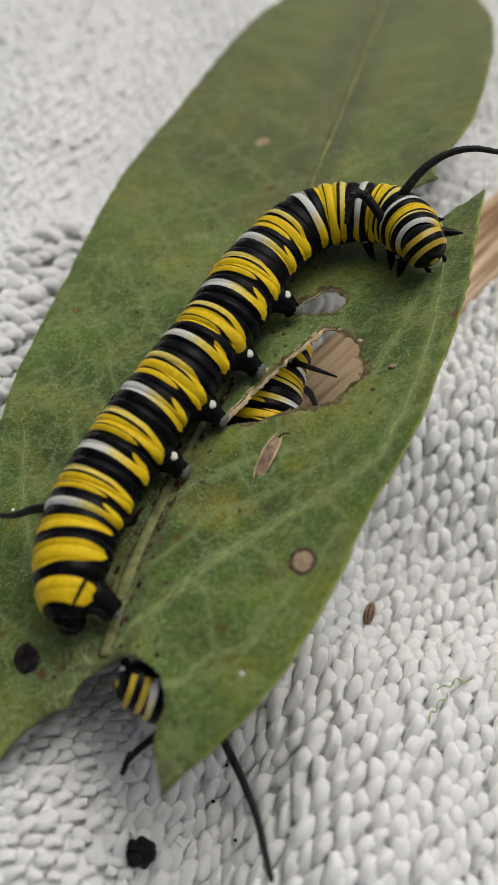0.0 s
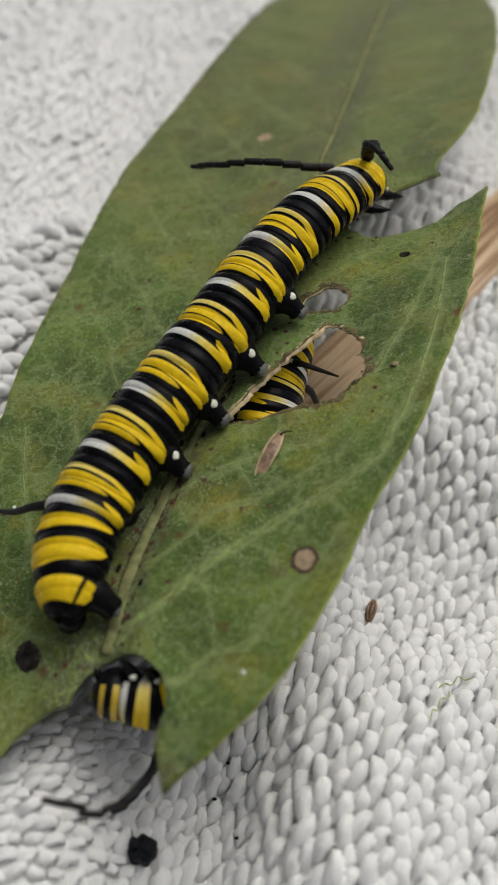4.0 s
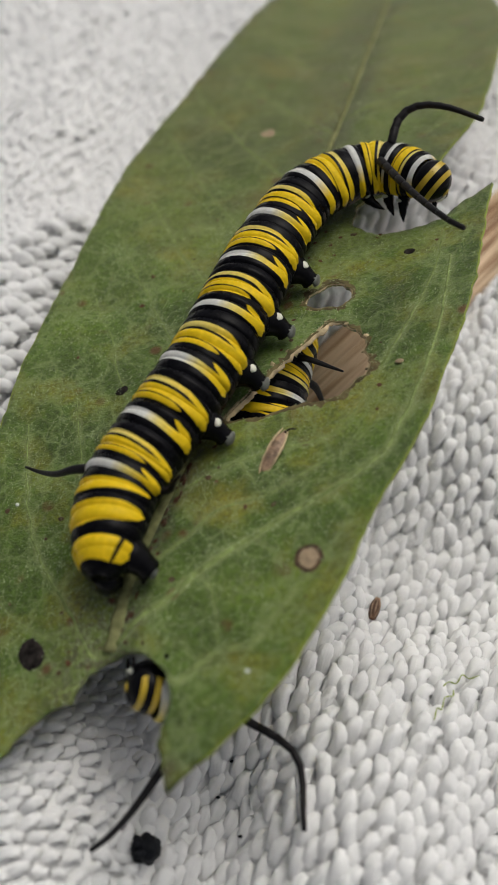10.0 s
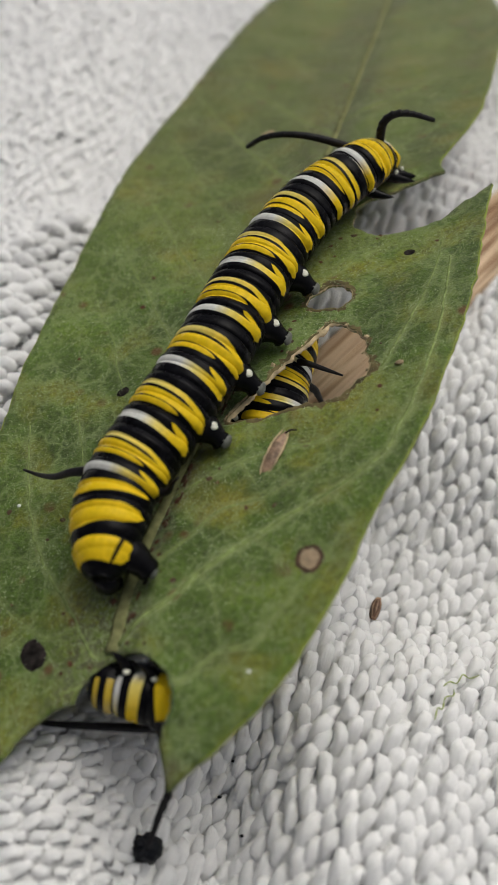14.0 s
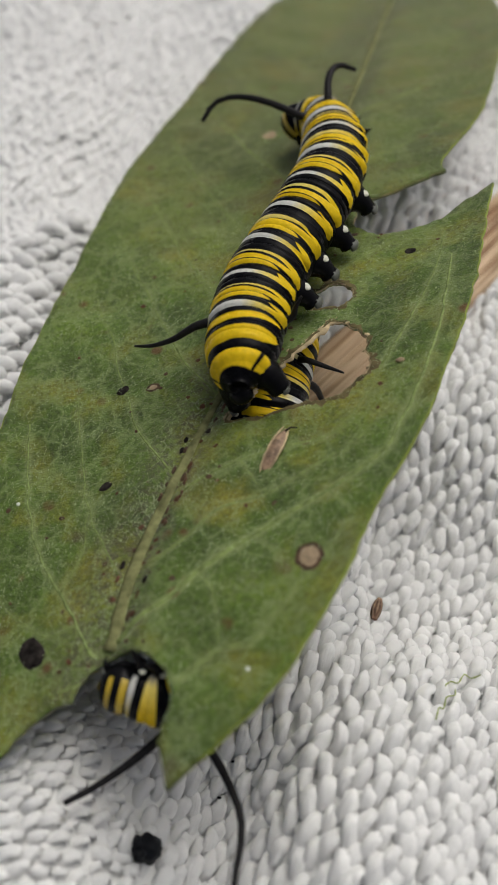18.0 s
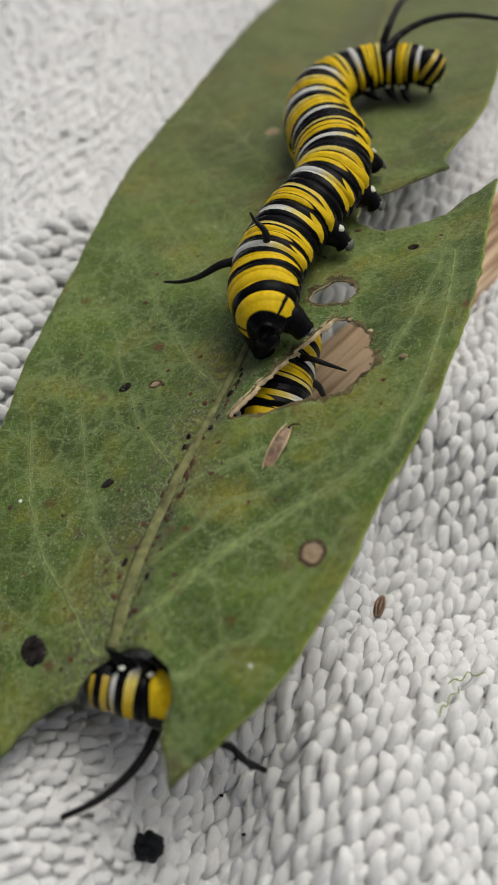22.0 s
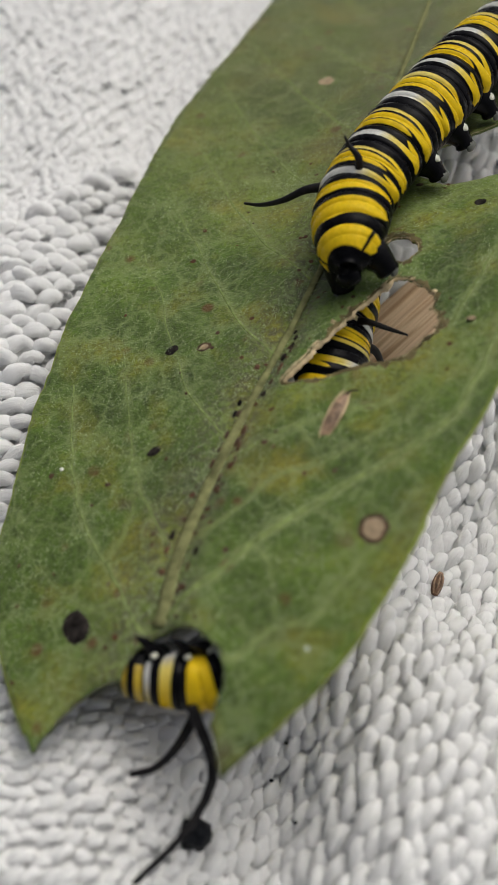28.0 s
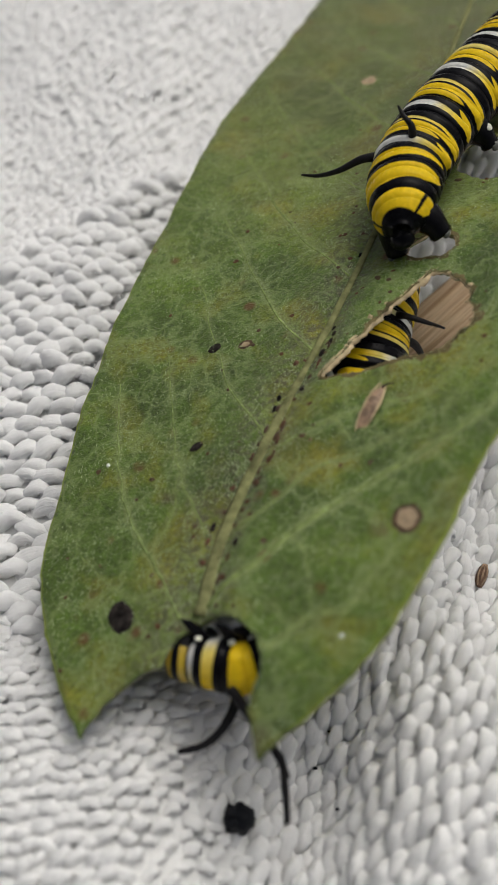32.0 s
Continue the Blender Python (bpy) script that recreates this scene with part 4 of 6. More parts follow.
def proleg(parent, side, scale, big=True):
    """A fleshy black leg with a cream spot and a grey gripping pad."""
    s = scale
    path = [(0, side * 1.5 * s, -1.2 * s), (0, side * 2.15 * s, -1.8 * s), (-0.05, side * 2.6 * s, -2.5 * s), (-0.1, side * 2.75 * s, -3.15 * s)]
    leg = part("proleg", tube("proleg", smooth_line(path, 4), [s * r for r in (1.35, 1.35, 1.32, 1.28, 1.2, 1.08, 0.96, 0.86, 0.78, 0.72, 0.70, 0.76, 0.66)], M_BLACK, 12, 1.0, Vector((1, 0, 0))), parent, "glossy black fleshy leg")
    part("cream_spot", lump("cream_spot", (0.33 * s, 0.14 * s, 0.38 * s), M_CREAM, 0.10), leg, "cream spot", pose(0.1 * s * MM, side * 3.10 * s * MM, -1.55 * s * MM, side * 32, 0, 0))
    part("pad", lump("pad", (0.60 * s, 0.24 * s, 0.36 * s), M_FOOTGREY, 0.14), leg, "grey gripping pad", pose(-0.1 * s * MM, side * 3.28 * s * MM, -3.1 * s * MM))


def true_leg(parent, side, scale, spot=True):
    """A thin jointed black leg that ends in a claw."""
    s = scale
    path = [(0.1, side * 1.2 * s, -1.4 * s), (0.25, side * 2.2 * s, -2.1 * s), (0.6, side * 3.1 * s, -2.65 * s), (1.1, side * 4.0 * s, -3.1 * s)]
    leg = part("leg", tube("leg", smooth_line(path, 4), [s * r for r in (0.85, 0.8, 0.74, 0.66, 0.58, 0.60, 0.5, 0.42, 0.42, 0.34, 0.24, 0.14, 0.05)], M_BLACK, 10), parent, "pointed black leg")
    if spot:
        part("cream_spot", lump("cream_spot", (0.34 * s, 0.18 * s, 0.28 * s), M_CREAM, 0.1), leg, "cream spot", pose(0.15 * s * MM, side * 2.65 * s * MM, -1.62 * s * MM, side * -30, 0, 0))


def head_mesh(scale):
    """A rounded black head; local x points forward, z to the crown."""
    me = lump("head", (1.75 * scale, 1.95 * scale, 2.0 * scale), M_BLACK, 0.0, 0.0, 18, 26)
    return me


def head_stripe(scale, lat, wide, material):
    """An arched stripe over the face, hugging the head."""
    verts, faces, n = [], [], 22
    for i in range(n + 1):
        a = radians(-105 + 210 * i / n)
        for d in (-wide / 2, wide / 2):
            b = radians(lat + d)
            v = Vector((math.sin(b), math.sin(a) * math.cos(b), math.cos(a) * math.cos(b)))
            verts.append((v.x * 1.75 * scale * 1.014, v.y * 1.95 * scale * 1.014, v.z * 2.0 * scale * 1.014))
    for i in range(n):
        faces.append((2 * i, 2 * i + 1, 2 * i + 3, 2 * i + 2))
    return mesh_of("face_stripe", verts, faces, material)


def filament_mesh(r0, r1, length):
    return tube("filament_piece", [(-0.62 * length, 0, 0), (-0.5 * length, 0, 0), (0, 0, 0), (0.5 * length, 0, 0), (0.62 * length, 0, 0)], [r0 * 0.8, r0, (r0 + r1) / 2, r1, r1 * 0.8], M_HORN, 10)


FILAMENT = 10


def caterpillar(label, scale, length, folds, spots=True):
    """Builds the body in rigid folds, a head and two pairs of black filaments."""
    crawler = thing("caterpillar", label, "caterpillar")
    rings = []
    for i in range(folds):
        me, seg = ring_mesh(i / folds, (i + 1) / folds, length, scale, SEGMENTS if spots else SEGMENTS[:8] + (0.87, 1.0), M_THORAX if spots else M_FRONT)
        ring = part("body_ring", me, crawler)
        rings.append((ring, seg, (i + 0.5) / folds))
    centre = lambda seg: min(rings, key=lambda r: abs(r[2] - (SEGMENTS[seg] + SEGMENTS[seg + 1]) / 2))[0]
    for seg in (2, 3, 4, 5):
        for side in (-1, 1):
            proleg(centre(seg), side, scale)
    back = min(rings, key=lambda r: abs(r[2] - 0.04))[0]
    for side in (-1, 1):
        path = [(0.3, side * 1.1 * scale, -0.8 * scale), (-0.2, side * 1.6 * scale, -1.7 * scale), (-0.6, side * 1.8 * scale, -2.6 * scale)]
        leg = part("rear_clasper", tube("rear_clasper", smooth_line(path, 4), [r * scale for r in (1.25, 1.25, 1.2, 1.12, 1.0, 0.92, 0.86, 0.9, 0.78)], M_BLACK, 12), back, "black rear clasping leg")
        part("pad", lump("pad", (0.6 * scale, 0.35 * scale, 0.3 * scale), M_FOOTGREY, 0.1), leg, "grey gripping pad", pose(-0.7 * MM, side * 2.2 * scale * MM, -2.4 * scale * MM))
    part("tail_plate", lump("tail_plate", (0.6 * scale, 0.95 * scale, 0.7 * scale), M_BLACK, 0.10, 2.0), rings[0][0], "black tail plate", pose(-0.6 * MM, 0.45 * MM, -0.9 * MM, 0, 25, 0))
    for f in (0.87, 0.928, 0.98):
        for side in (-1, 1):
            true_leg(min(rings, key=lambda r: abs(r[2] - f))[0], side, scale * 0.76, True)
    # short rear filaments
    hook = 1.0 if spots else 3.2
    rear = min(rings, key=lambda r: abs(r[2] - 0.142))[0]
    part("rear_filament", tube("rear_filament", smooth_line([(0, 1.9 * scale, 1.9 * scale), (-0.3, 3.2 * scale, 2.3 * scale), (-0.5, 5.2 * scale, 2.2 * scale), (-0.3, 7.3 * scale, 2.3 * scale), (-0.1, 8.8 * scale, 2.8 * scale)], 4), [0.38 - 0.018 * i for i in range(17)], M_HORN, 10), rear, "short black rear filament")
    hook_part = part("rear_filament", tube("rear_filament", smooth_line([(0, -1.5 * scale, 2.2 * scale), (0.2, -1.9 * scale, 3.1 * scale), (0.5, -1.6 * scale, (3.6 + 0.4 * hook) * scale), (0.8, -1.5 * scale, (4.0 + 0.7 * hook) * scale)], 4), [0.34 - 0.022 * i for i in range(13)], M_HORN, 10), rear, "short black rear filament")
    scale_head = 0.9 * scale
    head = part("head", head_mesh(scale_head), crawler, "black head with yellow arched stripes")
    part("face_stripe", head_stripe(scale_head, -8, 17, M_HEADYELLOW), head, "yellow arched stripe")
    part("face_stripe", head_stripe(scale_head, 27, 15, M_HEADYELLOW), head, "yellow arched stripe")
    part("face_patch", lump("face_patch", (0.28 * scale_head, 0.52 * scale_head, 0.55 * scale_head), M_HEADYELLOW, 0.05), head, "yellow face patch", pose(1.52 * scale_head * MM, 0, 0.15 * scale_head * MM, 0, 10, 0))
    part("mouth", lump("mouth", (0.42 * scale_head, 0.75 * scale_head, 0.32 * scale_head), M_CREAM, 0.1), head, "cream upper lip", pose(1.42 * scale_head * MM, 0, -0.85 * scale_head * MM))
    for side in (-1, 1):
        part("mouthpart", tube("mouthpart", [(1.3 * scale_head, side * 0.7 * scale_head, -0.9 * scale_head), (1.6 * scale_head, side * 0.8 * scale_head, -1.4 * scale_head), (1.7 * scale_head, side * 0.7 * scale_head, -1.9 * scale_head)], [0.3 * scale_head, 0.22 * scale_head, 0.08 * scale_head], M_BLACK, 8), head, "black mouthpart")
    front = {}
    for side in (-1, 1):
        pieces = []
        for i in range(FILAMENT):
            r0, r1 = (0.37 - 0.017 * i) * scale, (0.37 - 0.017 * (i + 1)) * scale
            pieces.append(part("filament_piece", filament_mesh(r0, r1, 1.25), crawler, "long black front filament"))
        front[side] = pieces
    return crawler, rings, head, front, hook_part


def framed(p, way, up):
    """A pose at p whose x goes along way and whose z leans to up."""
    x = way.normalized()
    z = up - up.dot(x) * x
    if z.length < 1e-3:
        z = Vector((0, 0, 1)) - x.z * x
    z.normalize()
    m = Matrix((x, z.cross(x), z)).transposed().to_4x4()
    m.translation = p * MM
    return m


def crawl(body, ways, feelers, longest, up_of, nod=38):
    """Keys a caterpillar: ways are (seconds, points from tail to head); feelers are (seconds, left points, right points) or none."""
    crawler, rings, head, front, _ = body
    rows = {ob: [] for ob, _, _ in rings}
    rows[head], rows[crawler] = [], []
    for side in front:
        for ob in front[side]:
            rows[ob] = []
    for t, points in ways:
        line = Line(points, longest)
        total = line.length
        neck = total * 0.955
        base = line.place(total * 0.5)
        home = Matrix.Translation(base * MM)
        back = home.inverted()
        rows[crawler].append((t, home))
        frames = {}
        for ob, seg, f in rings:
            p = line.place(neck * f)
            m = framed(p, line.way(neck * f), up_of(p, f))
            frames[ob] = m
            rows[ob].append((t, back @ m))
        p = line.place(neck + 0.6)
        way = line.way(neck - 0.3)
        m = framed(p, way, up_of(p, 1.0)) @ pose(0.25 * MM, 0, -0.25 * MM, 0, nod, 0)
        rows[head].append((t, back @ m))
        root = min(rings, key=lambda r: abs(r[2] - 0.925))[0]
        fm = frames[root]
        for side, k in ((1, 0), (-1, 1)):
            foot = (fm @ Vector((0, side * 1.35 * MM, 1.75 * MM))) / MM
            given = feelers.get(t)
            if given and given[k]:
                pts = [foot] + [Vector(q) for q in given[k]]
                if len(pts) == 3:
                    knee = 2 * pts[1] - (pts[0] + pts[2]) / 2
                    pts = [pts[0] * (1 - u) ** 2 + knee * 2 * u * (1 - u) + pts[2] * u * u for u in (0.0, 0.2, 0.4, 0.6, 0.8, 1.0)]
            else:
                pts = [foot] + [(fm @ (Vector(q) * MM)) / MM for q in ((2.5, side * 3.4, 4.2), (5.2, side * 5.6, 5.2), (8.2, side * 6.6, 3.8))]
            fl = Line(pts)
            reach = 15.0
            for i, ob in enumerate(front[side]):
                s = min(fl.length, reach) * (i + 0.5) / FILAMENT
                q = fl.place(s)
                rows[ob].append((t, back @ framed(q, fl.way(s, 0.6), Vector((0.2, 0.1, 1)))))
    for ob, r in rows.items():
        walk(ob, r)


table_top()
towel()
PLANT, leaf_lift = leaf()
wooden_stick()
small_things(leaf_lift)
WALKER = caterpillar("plump caterpillar banded yellow, black and white, crawling over the leaf", 1.0, 47.0, 50)
FEEDER = caterpillar("banded caterpillar feeding from the underside of the leaf, partly hidden", 0.97, 37.0, 38, False)


def motions():
    ways, feelers = [], {}

    def at(t, *points):
        ways.append((t, points))

    def feel(t, left, right):
        feelers[t] = (left, right)

    at(0, (-11.5, -15.0, 11.1), (-11.0, -8.7, 11.6), (-8.5, -2.9, 12.7), (-5.0, 2.4, 14.0), (-1.5, 7.8, 15.2), (1.5, 13.4, 16.0), (6.0, 17.8, 17.2), (11.8, 16.7, 18.5), (13.9, 10.7, 19.8))
    at(0.5, (-11.6, -15.0, 11.0), (-11.0, -8.4, 11.6), (-8.3, -2.4, 12.8), (-4.6, 3.1, 14.1), (-1.1, 8.7, 15.3), (2.2, 14.5, 16.2), (7.7, 17.7, 17.5), (12.2, 13.6, 18.9), (14.0, 7.2, 20.2))
    at(1, (-11.6, -15.0, 11.0), (-11.2, -8.8, 11.5), (-8.7, -3.1, 12.6), (-5.3, 2.0, 13.9), (-2.0, 7.3, 15.1), (1.0, 12.8, 15.9), (6.0, 15.2, 17.3), (11.8, 13.2, 18.8), (16.9, 10.2, 21.0))
    at(1.5, (-11.6, -15.0, 11.0), (-11.2, -8.9, 11.5), (-8.8, -3.2, 12.6), (-5.5, 1.9, 13.8), (-2.1, 7.0, 15.0), (0.8, 12.5, 15.8), (5.4, 16.0, 17.1), (11.4, 15.7, 18.5), (17.2, 14.5, 20.6))
    at(2, (-11.6, -15.0, 11.0), (-11.3, -9.1, 11.5), (-9.0, -3.6, 12.5), (-5.8, 1.3, 13.7), (-2.6, 6.3, 14.9), (0.3, 11.6, 15.7), (4.5, 15.5, 16.9), (10.3, 16.5, 18.1), (15.8, 17.1, 19.7))
    at(2.5, (-11.6, -15.0, 11.0), (-11.3, -9.3, 11.5), (-9.2, -3.9, 12.4), (-6.0, 0.9, 13.7), (-2.8, 5.8, 14.8), (0.0, 10.8, 15.6), (3.6, 15.4, 16.6), (8.2, 18.9, 17.6), (13.3, 18.5, 18.7))
    at(3, (-11.6, -15.1, 11.0), (-11.2, -8.8, 11.5), (-8.7, -3.1, 12.6), (-5.2, 2.1, 14.0), (-1.8, 7.4, 15.1), (1.4, 12.9, 16.0), (5.4, 17.8, 17.0), (10.3, 21.8, 17.7), (12.8, 25.2, 14.3))
    at(3.5, (-11.6, -15.1, 11.0), (-11.1, -8.7, 11.6), (-8.4, -2.8, 12.7), (-4.8, 2.6, 14.1), (-1.3, 8.0, 15.3), (2.0, 13.6, 16.2), (6.0, 18.8, 17.1), (10.5, 23.3, 17.0), (12.4, 27.7, 12.5))
    at(5.5, (-11.0, -14.1, 11.4), (-10.5, -8.8, 11.8), (-8.3, -3.8, 12.8), (-5.3, 0.7, 14.0), (-2.2, 5.0, 15.1), (0.8, 9.6, 16.0), (3.0, 14.6, 16.5), (2.3, 19.8, 15.7), (-2.2, 19.5, 14.2))
    at(6, (-9.8, -13.2, 12.0), (-9.3, -7.8, 12.3), (-7.2, -2.9, 13.3), (-4.1, 1.5, 14.5), (-1.3, 6.0, 15.4), (1.4, 10.7, 16.2), (2.8, 15.9, 16.3), (1.3, 20.9, 15.2), (-2.6, 18.6, 14.1))
    at(6.5, (-9.7, -13.0, 12.0), (-9.1, -7.3, 12.4), (-6.5, -2.2, 13.5), (-3.4, 2.5, 14.8), (-0.4, 7.5, 15.7), (1.9, 12.9, 16.2), (2.2, 18.6, 15.8), (-1.9, 19.8, 14.2), (-4.9, 14.8, 13.6))
    at(7, (-9.3, -12.7, 12.2), (-8.8, -6.9, 12.6), (-6.2, -1.8, 13.7), (-3.2, 3.2, 14.8), (-0.5, 8.3, 15.6), (1.9, 13.7, 16.1), (1.6, 19.4, 15.4), (-2.8, 18.4, 14.0), (-7.0, 14.4, 13.1))
    at(7.5, (-9.4, -12.7, 12.2), (-9.0, -7.1, 12.5), (-6.5, -2.1, 13.5), (-3.6, 2.6, 14.6), (-1.0, 7.6, 15.4), (1.5, 12.6, 16.1), (1.9, 18.2, 15.7), (-2.1, 20.5, 14.1), (-7.3, 19.0, 13.0))
    at(8, (-9.4, -12.7, 12.2), (-8.9, -6.9, 12.5), (-6.3, -1.8, 13.6), (-3.3, 3.2, 14.7), (-0.6, 8.4, 15.6), (1.8, 13.7, 16.1), (1.1, 19.2, 15.3), (-4.0, 19.6, 13.7), (-9.0, 22.3, 12.6))
    at(8.5, (-9.4, -12.8, 12.2), (-9.1, -7.7, 12.4), (-7.0, -3.1, 13.3), (-4.3, 1.1, 14.4), (-2.0, 5.7, 15.1), (0.5, 10.1, 15.9), (2.3, 15.0, 16.2), (2.2, 20.1, 15.6), (-0.0, 24.3, 14.4))
    at(9, (-9.4, -12.7, 12.2), (-8.9, -6.9, 12.5), (-6.2, -1.8, 13.6), (-3.2, 3.2, 14.8), (-0.8, 8.6, 15.5), (1.3, 14.1, 15.9), (3.8, 19.5, 16.3), (7.9, 23.4, 17.2), (12.6, 20.4, 18.3))
    at(9.5, (-9.4, -12.8, 12.2), (-8.8, -6.8, 12.6), (-6.0, -1.5, 13.8), (-2.9, 3.7, 14.9), (-0.5, 9.3, 15.5), (1.7, 15.1, 15.9), (4.8, 20.3, 16.6), (9.6, 23.9, 17.4), (14.7, 21.3, 18.8))
    at(10, (-9.5, -12.8, 12.2), (-8.8, -6.7, 12.6), (-5.8, -1.3, 13.8), (-2.7, 4.1, 14.9), (-0.3, 9.9, 15.6), (2.1, 15.7, 16.0), (5.5, 20.9, 16.8), (11.0, 23.0, 17.7), (15.4, 18.9, 19.3))
    at(10.5, (-9.4, -12.8, 12.2), (-8.7, -6.6, 12.6), (-5.7, -1.2, 13.9), (-2.6, 4.3, 15.0), (-0.2, 10.1, 15.6), (2.2, 16.0, 16.0), (5.9, 21.1, 16.9), (11.8, 22.5, 17.9), (15.8, 18.0, 19.6))
    at(11, (-9.5, -12.7, 12.2), (-8.8, -6.6, 12.6), (-5.8, -1.2, 13.8), (-2.8, 4.3, 14.9), (-0.3, 10.1, 15.6), (1.9, 16.0, 15.9), (5.8, 20.8, 16.9), (11.8, 21.9, 18.0), (16.9, 18.7, 19.9))
    at(11.5, (-9.5, -12.7, 12.1), (-8.8, -6.4, 12.6), (-5.6, -0.9, 13.9), (-2.5, 4.7, 15.0), (-0.1, 10.7, 15.6), (2.4, 16.8, 16.0), (7.0, 21.0, 17.2), (13.3, 21.0, 18.4), (17.6, 16.7, 20.5))
    at(12, (-9.5, -12.7, 12.1), (-8.7, -6.0, 12.6), (-5.2, -0.2, 14.0), (-2.1, 5.8, 15.1), (0.5, 12.2, 15.7), (3.9, 17.9, 16.5), (10.5, 17.6, 18.1), (12.8, 11.4, 19.3), (12.2, 4.6, 19.7))
    at(12.5, (-9.6, -12.7, 12.1), (-8.9, -6.6, 12.5), (-6.0, -1.2, 13.8), (-2.9, 4.2, 14.8), (-0.3, 9.8, 15.6), (2.3, 15.5, 16.1), (7.8, 17.5, 17.6), (13.3, 15.1, 19.1), (17.3, 10.8, 21.2))
    at(13, (-9.5, -12.7, 12.1), (-8.9, -6.8, 12.5), (-6.1, -1.5, 13.7), (-3.1, 3.6, 14.8), (-0.6, 9.1, 15.5), (2.6, 14.2, 16.4), (7.7, 16.7, 17.6), (13.6, 17.4, 18.9), (19.1, 19.2, 20.7))
    at(13.5, (-9.5, -12.7, 12.1), (-9.1, -7.1, 12.4), (-6.6, -2.2, 13.5), (-3.7, 2.5, 14.6), (-1.2, 7.6, 15.4), (1.0, 12.7, 15.9), (4.2, 17.3, 16.7), (8.7, 20.6, 17.5), (13.6, 20.1, 18.6))
    at(14, (-9.6, -12.7, 12.1), (-9.0, -6.7, 12.5), (-6.1, -1.4, 13.7), (-3.0, 3.9, 14.8), (-0.5, 9.5, 15.5), (2.2, 15.0, 16.1), (5.7, 20.0, 16.9), (10.0, 24.3, 17.2), (11.5, 28.7, 13.3))
    at(14.5, (-9.5, -12.7, 12.1), (-8.8, -6.4, 12.6), (-5.7, -1.0, 13.9), (-2.6, 4.6, 14.9), (-0.1, 10.5, 15.6), (3.0, 16.1, 16.3), (7.0, 21.1, 17.2), (10.3, 26.2, 15.7), (11.7, 30.9, 11.6))
    at(16.5, (-3.8, -4.1, 14.8), (-3.0, 0.8, 15.0), (-0.9, 5.3, 15.6), (1.2, 9.9, 16.2), (3.4, 14.4, 16.7), (5.3, 19.0, 16.9), (7.1, 23.7, 16.9), (6.7, 28.5, 16.2), (3.1, 29.7, 14.8))
    at(17, (-3.7, -3.9, 14.8), (-3.3, 1.4, 14.9), (-1.2, 6.4, 15.4), (1.1, 11.2, 16.1), (3.8, 15.9, 16.7), (5.8, 20.9, 16.8), (6.6, 26.2, 16.5), (6.2, 31.6, 15.6), (3.3, 32.6, 14.5))
    at(17.5, (-2.0, -0.0, 15.5), (-1.1, 4.9, 15.6), (0.6, 9.6, 16.0), (2.7, 14.1, 16.4), (4.7, 18.7, 16.7), (6.7, 23.3, 16.9), (7.5, 28.2, 16.5), (8.4, 33.1, 16.1), (11.0, 31.6, 16.9))
    at(18, (-0.6, 0.6, 15.9), (-0.2, 5.4, 15.9), (0.9, 10.2, 16.1), (3.0, 14.6, 16.5), (5.2, 19.0, 16.9), (6.8, 23.6, 16.9), (7.2, 28.5, 16.4), (6.6, 33.3, 15.5), (3.9, 34.9, 14.3))
    at(18.5, (-0.3, 2.3, 16.0), (0.4, 8.1, 16.0), (2.6, 13.5, 16.5), (5.5, 18.5, 17.0), (7.7, 23.9, 17.0), (7.4, 29.7, 16.3), (4.9, 34.7, 14.7), (0.5, 32.6, 13.8), (-1.8, 27.2, 13.8))
    at(19, (-0.0, 3.0, 16.1), (0.0, 8.6, 15.8), (2.2, 13.8, 16.2), (5.1, 18.6, 16.9), (7.6, 23.7, 17.1), (7.4, 29.2, 16.4), (3.5, 31.8, 14.6), (-1.3, 28.8, 13.8), (-5.9, 25.6, 13.1))
    at(19.5, (0.7, 4.3, 16.3), (0.7, 9.8, 16.0), (2.8, 15.1, 16.4), (5.9, 19.7, 17.0), (7.9, 25.0, 17.0), (7.1, 30.5, 16.1), (2.3, 31.9, 14.3), (-3.2, 31.4, 13.2), (-8.8, 31.1, 12.4))
    at(20, (1.4, 5.5, 16.5), (1.4, 10.9, 16.2), (3.5, 15.9, 16.6), (6.5, 20.4, 17.1), (7.9, 25.5, 17.4), (5.1, 28.7, 17.1), (-0.1, 27.1, 16.5), (-5.5, 26.5, 16.1), (-10.9, 26.7, 15.8))
    at(20.5, (1.2, 5.2, 16.4), (1.1, 10.6, 16.1), (3.1, 15.7, 16.4), (6.1, 20.1, 17.0), (7.8, 25.3, 17.3), (5.4, 29.0, 17.1), (0.3, 27.2, 16.9), (-5.1, 26.5, 17.4), (-10.2, 28.2, 17.3))
    at(21, (1.1, 5.1, 16.4), (1.1, 10.6, 16.1), (3.1, 15.8, 16.4), (6.0, 20.5, 16.9), (7.4, 25.7, 16.8), (5.5, 30.6, 15.5), (1.6, 34.0, 13.9), (-2.4, 37.7, 12.8), (-3.1, 43.0, 12.2))
    at(21.5, (1.1, 5.1, 16.4), (1.0, 10.5, 16.1), (3.0, 15.5, 16.4), (5.5, 20.2, 16.8), (6.8, 25.4, 16.7), (6.6, 30.8, 15.9), (5.8, 36.0, 14.8), (5.5, 41.3, 13.8), (4.9, 46.6, 12.8))
    at(22, (1.1, 5.1, 16.4), (1.2, 11.0, 16.1), (3.4, 16.4, 16.5), (6.5, 21.5, 17.0), (6.7, 27.4, 16.4), (5.9, 33.2, 15.2), (7.1, 38.9, 14.7), (12.0, 41.0, 15.7), (17.6, 39.6, 16.7))
